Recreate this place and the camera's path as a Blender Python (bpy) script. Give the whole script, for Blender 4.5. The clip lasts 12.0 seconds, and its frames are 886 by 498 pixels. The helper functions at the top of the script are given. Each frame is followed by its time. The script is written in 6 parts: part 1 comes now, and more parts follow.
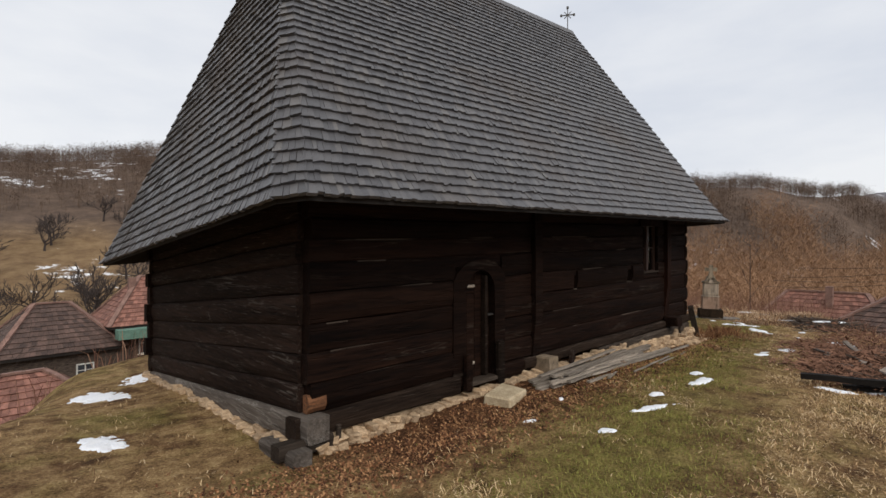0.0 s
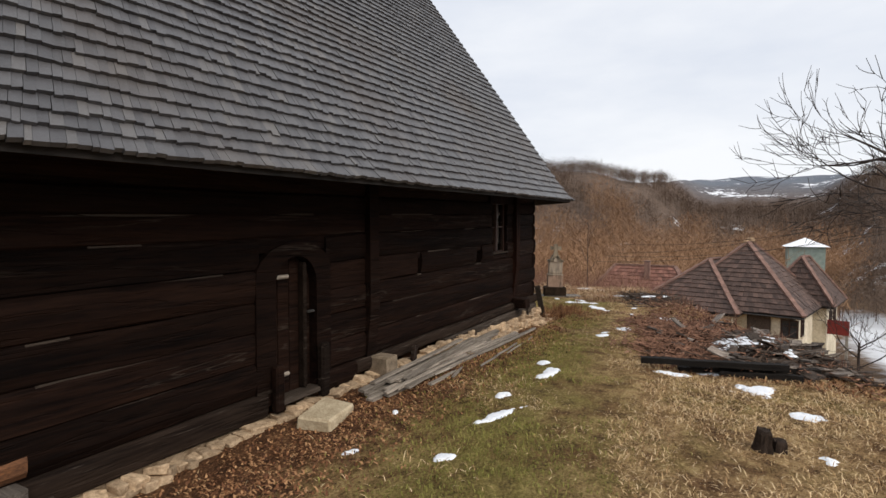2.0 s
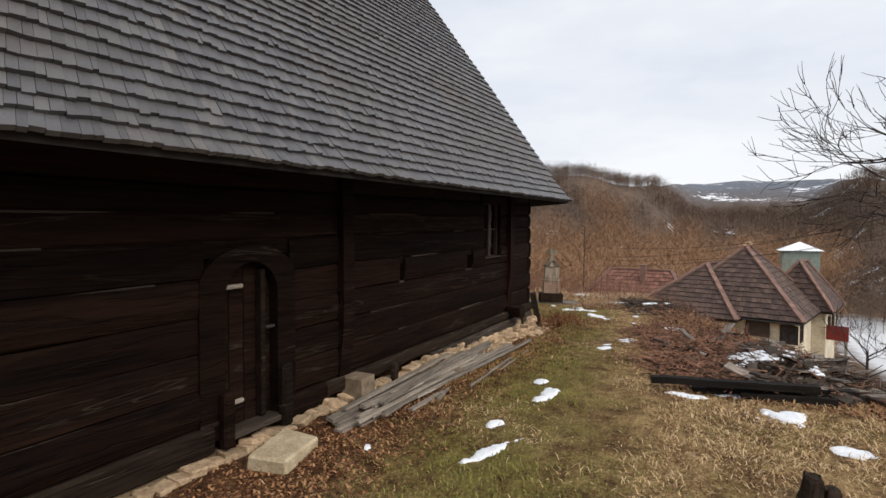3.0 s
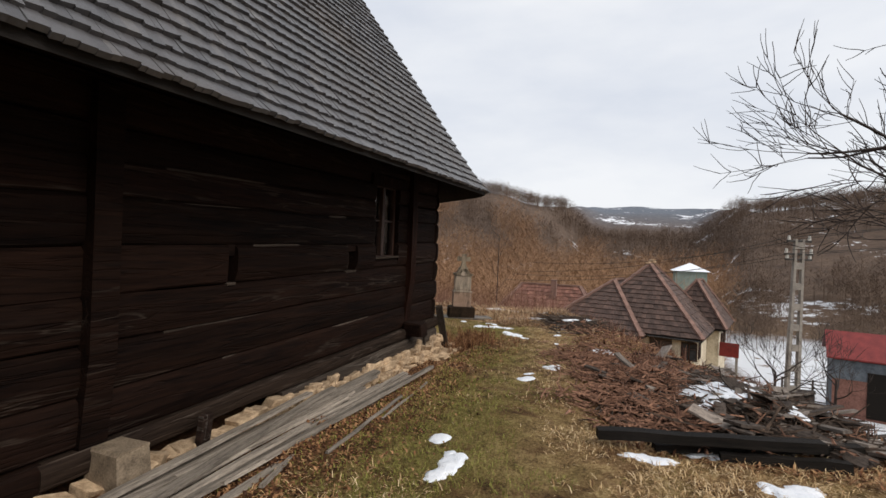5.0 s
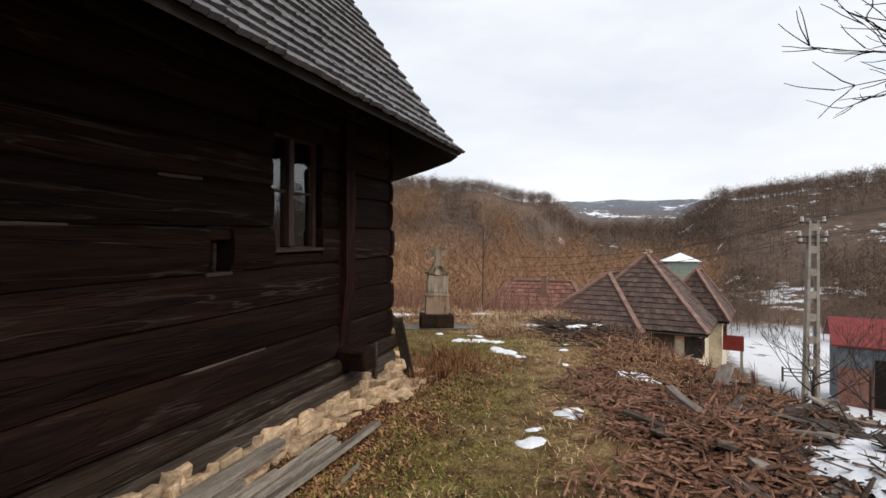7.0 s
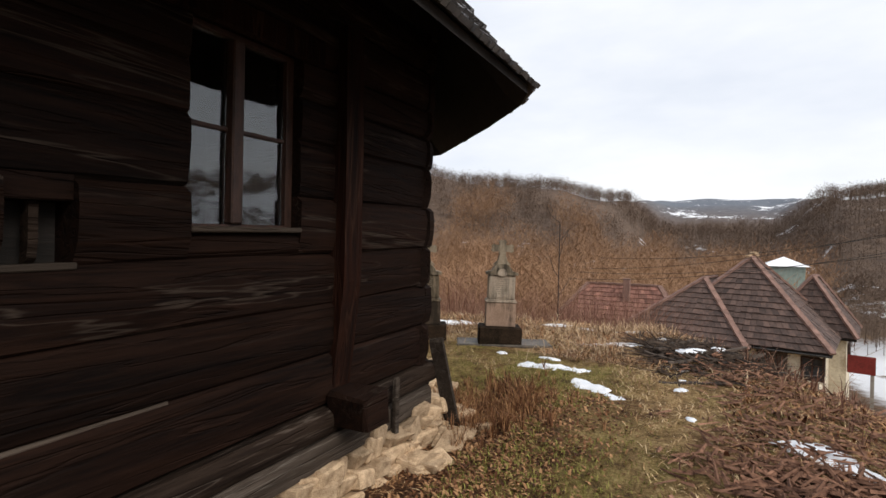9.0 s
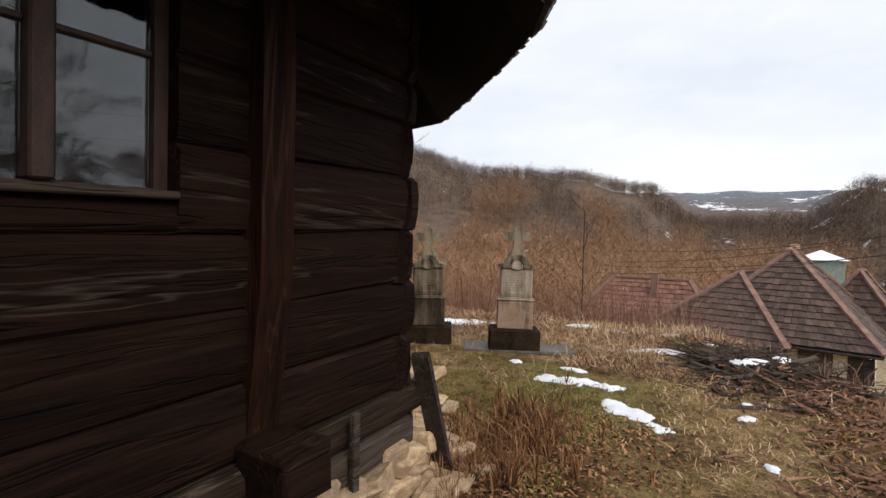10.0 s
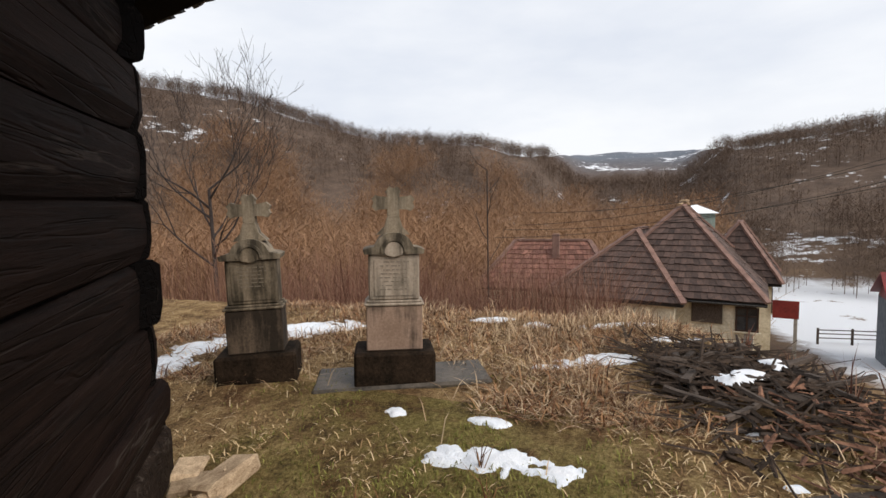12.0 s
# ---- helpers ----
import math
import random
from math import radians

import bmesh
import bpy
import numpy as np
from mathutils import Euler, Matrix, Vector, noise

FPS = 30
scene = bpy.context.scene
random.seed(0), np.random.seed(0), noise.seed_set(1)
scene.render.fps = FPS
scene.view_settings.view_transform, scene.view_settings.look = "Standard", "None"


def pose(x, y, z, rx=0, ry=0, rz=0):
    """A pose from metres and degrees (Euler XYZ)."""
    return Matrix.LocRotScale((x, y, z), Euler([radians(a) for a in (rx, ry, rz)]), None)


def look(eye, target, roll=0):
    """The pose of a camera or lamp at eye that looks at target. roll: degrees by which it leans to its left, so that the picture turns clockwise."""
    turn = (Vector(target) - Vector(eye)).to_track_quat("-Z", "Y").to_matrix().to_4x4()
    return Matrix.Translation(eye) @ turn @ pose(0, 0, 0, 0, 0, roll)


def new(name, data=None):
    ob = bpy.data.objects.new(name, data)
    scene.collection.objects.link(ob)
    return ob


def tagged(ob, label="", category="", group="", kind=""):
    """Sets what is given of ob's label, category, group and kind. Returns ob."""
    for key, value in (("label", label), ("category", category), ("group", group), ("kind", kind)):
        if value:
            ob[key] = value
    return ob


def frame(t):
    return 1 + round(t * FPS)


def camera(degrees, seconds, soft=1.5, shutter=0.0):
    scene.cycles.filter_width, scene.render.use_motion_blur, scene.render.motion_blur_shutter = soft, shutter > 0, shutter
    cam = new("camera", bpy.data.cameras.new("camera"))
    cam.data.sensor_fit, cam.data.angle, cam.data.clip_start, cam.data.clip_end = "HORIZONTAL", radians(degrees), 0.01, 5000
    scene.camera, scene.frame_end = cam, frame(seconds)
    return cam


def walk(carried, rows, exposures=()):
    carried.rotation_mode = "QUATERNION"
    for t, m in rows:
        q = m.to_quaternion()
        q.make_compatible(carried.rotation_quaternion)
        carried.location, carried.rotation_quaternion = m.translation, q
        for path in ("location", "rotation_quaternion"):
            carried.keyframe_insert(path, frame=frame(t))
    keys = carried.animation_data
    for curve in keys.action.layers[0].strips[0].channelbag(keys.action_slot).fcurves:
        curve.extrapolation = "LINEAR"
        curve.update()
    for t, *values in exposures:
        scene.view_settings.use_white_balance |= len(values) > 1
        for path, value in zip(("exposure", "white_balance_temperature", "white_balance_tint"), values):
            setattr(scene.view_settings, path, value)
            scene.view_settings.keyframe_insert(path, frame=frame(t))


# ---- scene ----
cam = camera(84.0, 12.0)
METRES, EYE, TILT, LEAN, TURN = 12.5, 1.85, 0.0, 0.0, -41.0
ROWS = [
    (0.0, -0.0171, 0.0128, 0.0005, -1.8, 0.52, -0.06),
    (0.5, -0.001, 0.0337, 0.0, -7.99, 0.23, -0.03),
    (1.0, 0.0108, 0.0553, 0.001, -15.15, -0.92, -0.1),
    (1.5, 0.0226, 0.0805, 0.003, -18.36, -1.49, 0.1),
    (2.0, 0.0335, 0.114, 0.004, -17.8, -2.1, -0.1),
    (2.5, 0.0465, 0.141, 0.0045, -17.08, -1.9, -0.4),
    (4.5, 0.1254, 0.2843, -0.0131, -27.84, -0.41, -1.04),
    (5.0, 0.1544, 0.321, -0.0188, -28.35, 0.03, -2.31),
    (5.5, 0.1864, 0.3603, -0.0242, -27.38, 0.23, -2.13),
    (6.0, 0.2172, 0.3996, -0.0281, -29.73, 1.56, -2.23),
    (6.5, 0.2467, 0.4482, -0.0288, -29.57, 1.0, -1.04),
    (7.0, 0.2754, 0.4866, -0.0298, -29.95, 0.04, -0.14),
    (7.5, 0.2919, 0.5185, -0.0305, -29.48, -1.16, -1.1),
    (9.5, 0.3844, 0.6529, -0.0384, -19.62, -0.23, -1.0),
    (10.0, 0.4076, 0.6919, -0.0411, -19.05, -1.01, -1.16),
    (10.5, 0.4331, 0.7393, -0.045, -18.41, -1.3, -1.09),
    (11.0, 0.4578, 0.7772, -0.0446, -18.16, -3.66, 0.25),
    (11.5, 0.4824, 0.8183, -0.0438, -19.06, -4.16, 1.04),
    (12.0, 0.509, 0.8489, -0.0394, -30.32, -4.8, 1.29),
]
EXPOSURES = [(0.0, 0.04), (1.0, 0.2), (2.5, 0.21), (4.5, 0.14), (6.0, 0.1), (7.5, 0.33), (9.5, 0.32), (11.0, 0.34), (12.0, 0.22)]
walk(cam, [(t, pose(0, 0, EYE, TILT, LEAN, TURN) @ pose(METRES * x, METRES * y, METRES * z, 90 + pitch, roll, yaw)) for t, x, y, z, yaw, pitch, roll in ROWS], EXPOSURES)

# ---------- world and sun ----------
def build_world():
    w = bpy.data.worlds.new("overcast_sky")
    scene.world = w
    w.use_nodes = True
    nt = w.node_tree
    nt.nodes.clear()
    out = nt.nodes.new("ShaderNodeOutputWorld")
    bg = nt.nodes.new("ShaderNodeBackground")
    sky = nt.nodes.new("ShaderNodeTexSky")
    sky.sky_type = "NISHITA"
    sky.sun_disc = False
    sky.sun_elevation = radians(38)
    sky.sun_rotation = radians(200)
    sky.air_density, sky.dust_density, sky.ozone_density = 1.0, 3.0, 1.0
    dim = nt.nodes.new("ShaderNodeVectorMath")
    dim.operation = "SCALE"
    dim.inputs[3].default_value = 0.11
    tc = nt.nodes.new("ShaderNodeTexCoord")
    mp = nt.nodes.new("ShaderNodeMapping")
    mp.inputs["Scale"].default_value = (1.0, 1.0, 3.2)
    nz = nt.nodes.new("ShaderNodeTexNoise")
    nz.inputs["Scale"].default_value = 1.7
    nz.inputs["Detail"].default_value = 6
    nz.inputs["Roughness"].default_value = 0.55
    ramp = nt.nodes.new("ShaderNodeValToRGB")
    ramp.color_ramp.elements[0].position = 0.30
    ramp.color_ramp.elements[0].color = (0.71, 0.75, 0.83, 1)
    ramp.color_ramp.elements[1].position = 0.62
    ramp.color_ramp.elements[1].color = (0.90, 0.915, 0.945, 1)
    mix = nt.nodes.new("ShaderNodeMix")
    mix.data_type = "RGBA"
    mix.inputs[0].default_value = 0.93
    nt.links.new(sky.outputs[0], dim.inputs[0])
    nt.links.new(tc.outputs["Generated"], mp.inputs[0])
    nt.links.new(mp.outputs[0], nz.inputs["Vector"])
    nt.links.new(nz.outputs["Fac"], ramp.inputs[0])
    nt.links.new(dim.outputs[0], mix.inputs["A"])
    nt.links.new(ramp.outputs[0], mix.inputs["B"])
    nt.links.new(mix.outputs["Result"], bg.inputs[0])
    bg.inputs[1].default_value = 0.965
    nt.links.new(bg.outputs[0], out.inputs[0])


build_world()
sun = new("sun", bpy.data.lights.new("sun", "SUN"))
sun.data.energy, sun.data.angle, sun.data.color = 2.0, radians(40), (1.0, 0.93, 0.84)
sun.matrix_world = look((-10, -24, 22), (0, 0, 0))

# ---------- materials ----------
def node_mat(name):
    m = bpy.data.materials.new(name)
    m.use_nodes = True
    nt = m.node_tree
    return m, nt, nt.nodes["Principled BSDF"]


def add(nt, kind, **values):
    n = nt.nodes.new(kind)
    for key, value in values.items():
        n.inputs[key].default_value = value
    return n


def noise_of(nt, vec, scale, detail=5, rough=0.55, distort=0.0):
    n = add(nt, "ShaderNodeTexNoise", Scale=scale, Detail=detail, Roughness=rough, Distortion=distort)
    nt.links.new(vec, n.inputs["Vector"])
    return n.outputs["Fac"]


def ramp_of(nt, fac, stops):
    r = nt.nodes.new("ShaderNodeValToRGB")
    e = r.color_ramp.elements
    e[0].position, e[0].color = stops[0][0], (*stops[0][1], 1)
    e[1].position, e[1].color = stops[-1][0], (*stops[-1][1], 1)
    for p, c in stops[1:-1]:
        k = e.new(p)
        k.color = (*c, 1)
    nt.links.new(fac, r.inputs[0])
    return r.outputs[0]


def blend(nt, fac, a, b, mode="MIX"):
    m = nt.nodes.new("ShaderNodeMix")
    m.data_type, m.blend_type = "RGBA", mode
    for sock, val in ((m.inputs[0], fac), (m.inputs["A"], a), (m.inputs["B"], b)):
        if isinstance(val, (int, float)):
            sock.default_value = val
        elif isinstance(val, tuple):
            sock.default_value = (*val, 1)
        else:
            nt.links.new(val, sock)
    return m.outputs["Result"]


def calc(nt, op, a, b=0.0, clamp=False):
    m = nt.nodes.new("ShaderNodeMath")
    m.operation, m.use_clamp = op, clamp
    for sock, val in ((m.inputs[0], a), (m.inputs[1], b)):
        if isinstance(val, (int, float)):
            sock.default_value = val
        else:
            nt.links.new(val, sock)
    return m.outputs[0]


def bump_to(nt, bsdf, height, strength=0.4, dist=0.01):
    b = add(nt, "ShaderNodeBump", Strength=strength, Distance=dist)
    nt.links.new(height, b.inputs["Height"])
    nt.links.new(b.outputs[0], bsdf.inputs["Normal"])


def coords(nt, scale=(1, 1, 1), world=False):
    if world:
        src = nt.nodes.new("ShaderNodeNewGeometry").outputs["Position"]
    else:
        src = nt.nodes.new("ShaderNodeTexCoord").outputs["Object"]
    mp = add(nt, "ShaderNodeMapping", Scale=scale)
    nt.links.new(src, mp.inputs[0])
    return mp.outputs[0]


def per_piece(nt, island=False):
    if island:
        return nt.nodes.new("ShaderNodeNewGeometry").outputs["Random Per Island"]
    return nt.nodes.new("ShaderNodeObjectInfo").outputs["Random"]


def plain(name, dark, light, scale=6.0, rough=0.85, bump=0.3, depth=0.01, stretch=(1, 1, 1), world=False, vary=None, metal=0.0, fine=8.0, spec=0.35):
    """Two-scale mottled surface. vary: 'ob' or 'island' shifts the tone from piece to piece."""
    m, nt, b = node_mat(name)
    v = coords(nt, stretch, world)
    if vary:
        off = nt.nodes.new("ShaderNodeVectorMath")
        off.operation = "ADD"
        nt.links.new(v, off.inputs[0])
        nt.links.new(calc(nt, "MULTIPLY", per_piece(nt, vary == "island"), 37.0), off.inputs[1])
        v = off.outputs[0]
    big = noise_of(nt, v, scale, 4)
    small = noise_of(nt, v, scale * fine, 6, 0.65)
    f = calc(nt, "ADD", calc(nt, "MULTIPLY", big, 0.55), calc(nt, "MULTIPLY", small, 0.45))
    col = ramp_of(nt, f, [(0.36, dark), (0.64, light)])
    if vary:
        r = per_piece(nt, vary == "island")
        k = calc(nt, "ADD", calc(nt, "MULTIPLY", r, 0.6), 0.68)
        col = blend(nt, 1.0, col, k, "MULTIPLY")
    nt.links.new(col, b.inputs["Base Color"])
    b.inputs["Roughness"].default_value = rough
    b.inputs["Metallic"].default_value = metal
    b.inputs["Specular IOR Level"].default_value = spec
    bump_to(nt, b, f, bump, depth)
    return m


def log_mat(name, dark, light, pale, amount, stretch=(0.35, 5.0, 5.0), turn=0.0):
    """Old tarred log wood: long grain, drying cracks, paler worn streaks, painted-in edge highlights."""
    m, nt, b = node_mat(name)
    spin = nt.nodes.new("ShaderNodeVectorRotate")
    spin.rotation_type = "Z_AXIS"
    spin.inputs["Angle"].default_value = radians(turn)
    nt.links.new(nt.nodes.new("ShaderNodeTexCoord").outputs["Object"], spin.inputs["Vector"])
    grow_map = add(nt, "ShaderNodeMapping", Scale=stretch)
    nt.links.new(spin.outputs[0], grow_map.inputs[0])
    v = grow_map.outputs[0]
    off = nt.nodes.new("ShaderNodeVectorMath")
    off.operation = "ADD"
    nt.links.new(v, off.inputs[0])
    nt.links.new(calc(nt, "MULTIPLY", per_piece(nt), 41.0), off.inputs[1])
    v = off.outputs[0]
    grain = noise_of(nt, v, 6.0, 8, 0.7, 0.4)
    stain = noise_of(nt, v, 1.1, 4)
    col = ramp_of(nt, calc(nt, "ADD", calc(nt, "MULTIPLY", grain, 0.6), calc(nt, "MULTIPLY", stain, 0.4)), [(0.38, dark), (0.66, light)])
    fine = add(nt, "ShaderNodeMapping", Scale=[3.2 if c > 1 else 1.3 for c in stretch])
    nt.links.new(v, fine.inputs[0])
    worn = ramp_of(nt, noise_of(nt, fine.outputs[0], 3.0, 7, 0.7), [(0.60, (0, 0, 0)), (0.66, (1, 1, 1))])
    col = blend(nt, calc(nt, "MULTIPLY", worn, amount), col, pale)
    k = calc(nt, "ADD", calc(nt, "MULTIPLY", per_piece(nt), 0.7), 0.65)
    col = blend(nt, 1.0, col, k, "MULTIPLY")
    # thin pale lines: light caught along logs and cracks, put into the colour
    line = ramp_of(nt, noise_of(nt, v, 0.9, 4, 0.6, 0.3), [(0.488, (0, 0, 0)), (0.5, (1, 1, 1)), (0.512, (0, 0, 0))])
    here = ramp_of(nt, noise_of(nt, v, 0.5, 2), [(0.5, (0, 0, 0)), (0.6, (1, 1, 1))])
    col = blend(nt, calc(nt, "MULTIPLY", calc(nt, "MULTIPLY", line, here), 0.6), col, pale)
    nt.links.new(col, b.inputs["Base Color"])
    b.inputs["Roughness"].default_value = 0.75
    b.inputs["Specular IOR Level"].default_value = 0.06
    crack = ramp_of(nt, noise_of(nt, v, 2.2, 3, 0.5, 0.6), [(0.47, (1, 1, 1)), (0.5, (0, 0, 0)), (0.53, (1, 1, 1))])
    bump_to(nt, b, calc(nt, "ADD", calc(nt, "MULTIPLY", grain, 0.7), calc(nt, "MULTIPLY", crack, 0.5)), 0.9, 0.012)
    return m


def shingle_mat(name, island):
    m, nt, b = node_mat(name)
    geo = nt.nodes.new("ShaderNodeNewGeometry").outputs["Position"]
    mp = add(nt, "ShaderNodeMapping", Scale=(1, 1, 0.25))
    nt.links.new(geo, mp.inputs[0])
    r = per_piece(nt, island)
    grain = noise_of(nt, mp.outputs[0], 60.0, 4, 0.7)
    stain = noise_of(nt, geo, 0.55, 5, 0.6)
    col = ramp_of(nt, r, [(0.0, (0.066, 0.064, 0.068)), (0.4, (0.09, 0.088, 0.093)), (0.85, (0.118, 0.114, 0.117)), (1.0, (0.155, 0.145, 0.138))])
    col = blend(nt, calc(nt, "MULTIPLY", grain, 0.7), col, (0.022, 0.021, 0.022))
    brown = ramp_of(nt, stain, [(0.5, (0, 0, 0)), (0.68, (1, 1, 1))])
    col = blend(nt, calc(nt, "MULTIPLY", brown, 0.4), col, (0.07, 0.05, 0.036))
    nt.links.new(col, b.inputs["Base Color"])
    rg = calc(nt, "ADD", calc(nt, "MULTIPLY", stain, 0.35), 0.28)
    nt.links.new(rg, b.inputs["Roughness"])
    b.inputs["Specular IOR Level"].default_value = 0.55
    bump_to(nt, b, grain, 0.5, 0.006)
    return m


def grave_mat(name, pale, mid, dark, low, high):
    """Weathered stone with dark algae streaks running down."""
    m, nt, b = node_mat(name)
    v = coords(nt)
    run = coords(nt, (9, 9, 1.1))
    grain = noise_of(nt, v, 55.0, 5, 0.7)
    blot = noise_of(nt, v, 3.2, 5, 0.6)
    col = ramp_of(nt, calc(nt, "ADD", calc(nt, "MULTIPLY", blot, 0.6), calc(nt, "MULTIPLY", grain, 0.4)), [(0.38, mid), (0.6, pale)])
    f = calc(nt, "ADD", calc(nt, "MULTIPLY", noise_of(nt, run, 1.0, 5, 0.65), 0.55), calc(nt, "MULTIPLY", blot, 0.45))
    streak = ramp_of(nt, f, [(low, (0, 0, 0)), (high, (1, 1, 1))])
    col = blend(nt, calc(nt, "MULTIPLY", streak, 0.9), col, dark)
    nt.links.new(col, b.inputs["Base Color"])
    b.inputs["Roughness"].default_value = 0.85
    b.inputs["Specular IOR Level"].default_value = 0.2
    bump_to(nt, b, grain, 0.35, 0.004)
    return m


def glass_mat(name):
    m, nt, b = node_mat(name)
    b.inputs["Base Color"].default_value = (0.8, 0.85, 0.86, 1)
    b.inputs["Transmission Weight"].default_value = 1.0
    b.inputs["Roughness"].default_value = 0.03
    b.inputs["IOR"].default_value = 1.6
    v = coords(nt)
    bump_to(nt, b, noise_of(nt, v, 3.0, 2), 0.12, 0.02)
    return m


def blade_mat(name, stops, rough=0.8, each=0.45):
    m, nt, b = node_mat(name)
    pos = nt.nodes.new("ShaderNodeNewGeometry").outputs["Position"]
    r = per_piece(nt, True)
    f = calc(nt, "ADD", calc(nt, "MULTIPLY", r, each), calc(nt, "MULTIPLY", calc(nt, "ADD", calc(nt, "MULTIPLY", noise_of(nt, pos, 0.9, 4), 0.5), calc(nt, "MULTIPLY", noise_of(nt, pos, 0.11, 4), 0.5)), 1.0 - each))
    nt.links.new(ramp_of(nt, f, stops), b.inputs["Base Color"])
    b.inputs["Roughness"].default_value = rough
    b.inputs["Specular IOR Level"].default_value = 0.2
    return m


def ground_mat():
    m, nt, b = node_mat("meadow_soil_and_snow")
    pos = nt.nodes.new("ShaderNodeNewGeometry").outputs["Position"]
    sep = nt.nodes.new("ShaderNodeSeparateXYZ")
    nt.links.new(pos, sep.inputs[0])
    x, y = sep.outputs[0], sep.outputs[1]
    n1 = noise_of(nt, pos, 0.7, 5, 0.6)
    n2 = noise_of(nt, pos, 4.5, 6, 0.65)
    n3 = noise_of(nt, pos, 38.0, 5, 0.7)
    mixn = calc(nt, "ADD", calc(nt, "MULTIPLY", n2, 0.5), calc(nt, "MULTIPLY", n3, 0.5))
    straw = ramp_of(nt, mixn, [(0.38, (0.12, 0.066, 0.03)), (0.5, (0.39, 0.245, 0.112)), (0.63, (0.66, 0.47, 0.235))])
    green = ramp_of(nt, mixn, [(0.38, (0.055, 0.05, 0.013)), (0.5, (0.19, 0.168, 0.04)), (0.63, (0.35, 0.29, 0.085))])
    soil = ramp_of(nt, mixn, [(0.38, (0.045, 0.02, 0.01)), (0.53, (0.15, 0.07, 0.032)), (0.66, (0.31, 0.165, 0.08))])
    # moss along the trodden line
    centre = calc(nt, "ADD", calc(nt, "MULTIPLY", x, 0.23), 1.45)
    dist = calc(nt, "ABSOLUTE", calc(nt, "SUBTRACT", y, centre))
    band = calc(nt, "SUBTRACT", 1.35, calc(nt, "ADD", dist, calc(nt, "MULTIPLY", calc(nt, "SUBTRACT", n1, 0.5), 2.6)), True)
    band = calc(nt, "MULTIPLY", band, calc(nt, "ADD", n2, 0.2), True)
    patch = ramp_of(nt, n1, [(0.48, (0, 0, 0)), (0.66, (0.75, 0.75, 0.75))])
    gmask = calc(nt, "MAXIMUM", band, patch)
    gmask = calc(nt, "MULTIPLY", gmask, calc(nt, "LESS_THAN", x, 15.0))
    bare = ramp_of(nt, noise_of(nt, pos, 1.6, 6, 0.7, 0.5), [(0.50, (0, 0, 0)), (0.62, (1, 1, 1))])
    col = blend(nt, gmask, straw, green)
    col = blend(nt, calc(nt, "MULTIPLY", bare, 0.75), col, soil)
    # trodden and dripped-on soil along the church's south and west walls, litter on the brow
    near = calc(nt, "MULTIPLY", calc(nt, "SUBTRACT", y, calc(nt, "ADD", 3.3, calc(nt, "MULTIPLY", calc(nt, "SUBTRACT", n2, 0.5), 2.2))), 1.4, True)
    inx = calc(nt, "MULTIPLY", calc(nt, "SUBTRACT", x, calc(nt, "ADD", 1.7, n1)), 1.2, True)
    outx = calc(nt, "MULTIPLY", calc(nt, "SUBTRACT", 13.0, x), 0.9, True)
    strip = calc(nt, "MULTIPLY", calc(nt, "MULTIPLY", near, inx), outx)
    col = blend(nt, strip, col, soil)
    brow = calc(nt, "MULTIPLY", calc(nt, "SUBTRACT", calc(nt, "ADD", 1.9, calc(nt, "MULTIPLY", calc(nt, "SUBTRACT", n2, 0.5), 2.0)), y), 1.2, True)
    brow = calc(nt, "MULTIPLY", brow, calc(nt, "MULTIPLY", calc(nt, "MULTIPLY", calc(nt, "SUBTRACT", x, 8.6), 0.8, True), calc(nt, "MULTIPLY", calc(nt, "SUBTRACT", calc(nt, "ADD", 12.4, n1), x), 0.6, True)))
    col = blend(nt, calc(nt, "MULTIPLY", brow, 0.8), col, soil)
    # beyond the garden: dull brown hillsides with lying snow
    fx = calc(nt, "SUBTRACT", x, 8.0)
    r = calc(nt, "SQRT", calc(nt, "ADD", calc(nt, "MULTIPLY", fx, fx), calc(nt, "MULTIPLY", y, y)))
    far = calc(nt, "MULTIPLY", calc(nt, "SUBTRACT", r, 24.0), 0.05, True)
    f1 = noise_of(nt, pos, 0.03, 6, 0.65)
    f2 = noise_of(nt, pos, 0.25, 6, 0.7)
    wood = ramp_of(nt, calc(nt, "ADD", calc(nt, "MULTIPLY", f1, 0.5), calc(nt, "MULTIPLY", f2, 0.5)), [(0.36, (0.10, 0.068, 0.048)), (0.5, (0.145, 0.096, 0.062)), (0.64, (0.19, 0.125, 0.076))])
    pasture = ramp_of(nt, f2, [(0.35, (0.13, 0.08, 0.042)), (0.65, (0.25, 0.168, 0.09))])
    floor_tone = ramp_of(nt, f2, [(0.36, (0.075, 0.053, 0.042)), (0.64, (0.14, 0.098, 0.072))])
    wood = blend(nt, calc(nt, "MULTIPLY", calc(nt, "SUBTRACT", calc(nt, "ADD", r, calc(nt, "MULTIPLY", f1, 60.0)), 130.0), 0.02, True), wood, floor_tone)
    north = calc(nt, "MULTIPLY", calc(nt, "MULTIPLY", calc(nt, "SUBTRACT", 30.0, x), 0.1, True), calc(nt, "MULTIPLY", calc(nt, "SUBTRACT", 175.0, y), 0.05, True))
    wood = blend(nt, north, wood, pasture)
    col = blend(nt, far, col, wood)
    # far ridge turns blue-grey with distance: haze put into the ground colour
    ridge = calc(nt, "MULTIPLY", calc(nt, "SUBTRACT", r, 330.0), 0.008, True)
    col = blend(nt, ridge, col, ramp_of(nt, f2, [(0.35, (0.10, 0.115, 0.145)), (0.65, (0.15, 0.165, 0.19))]))
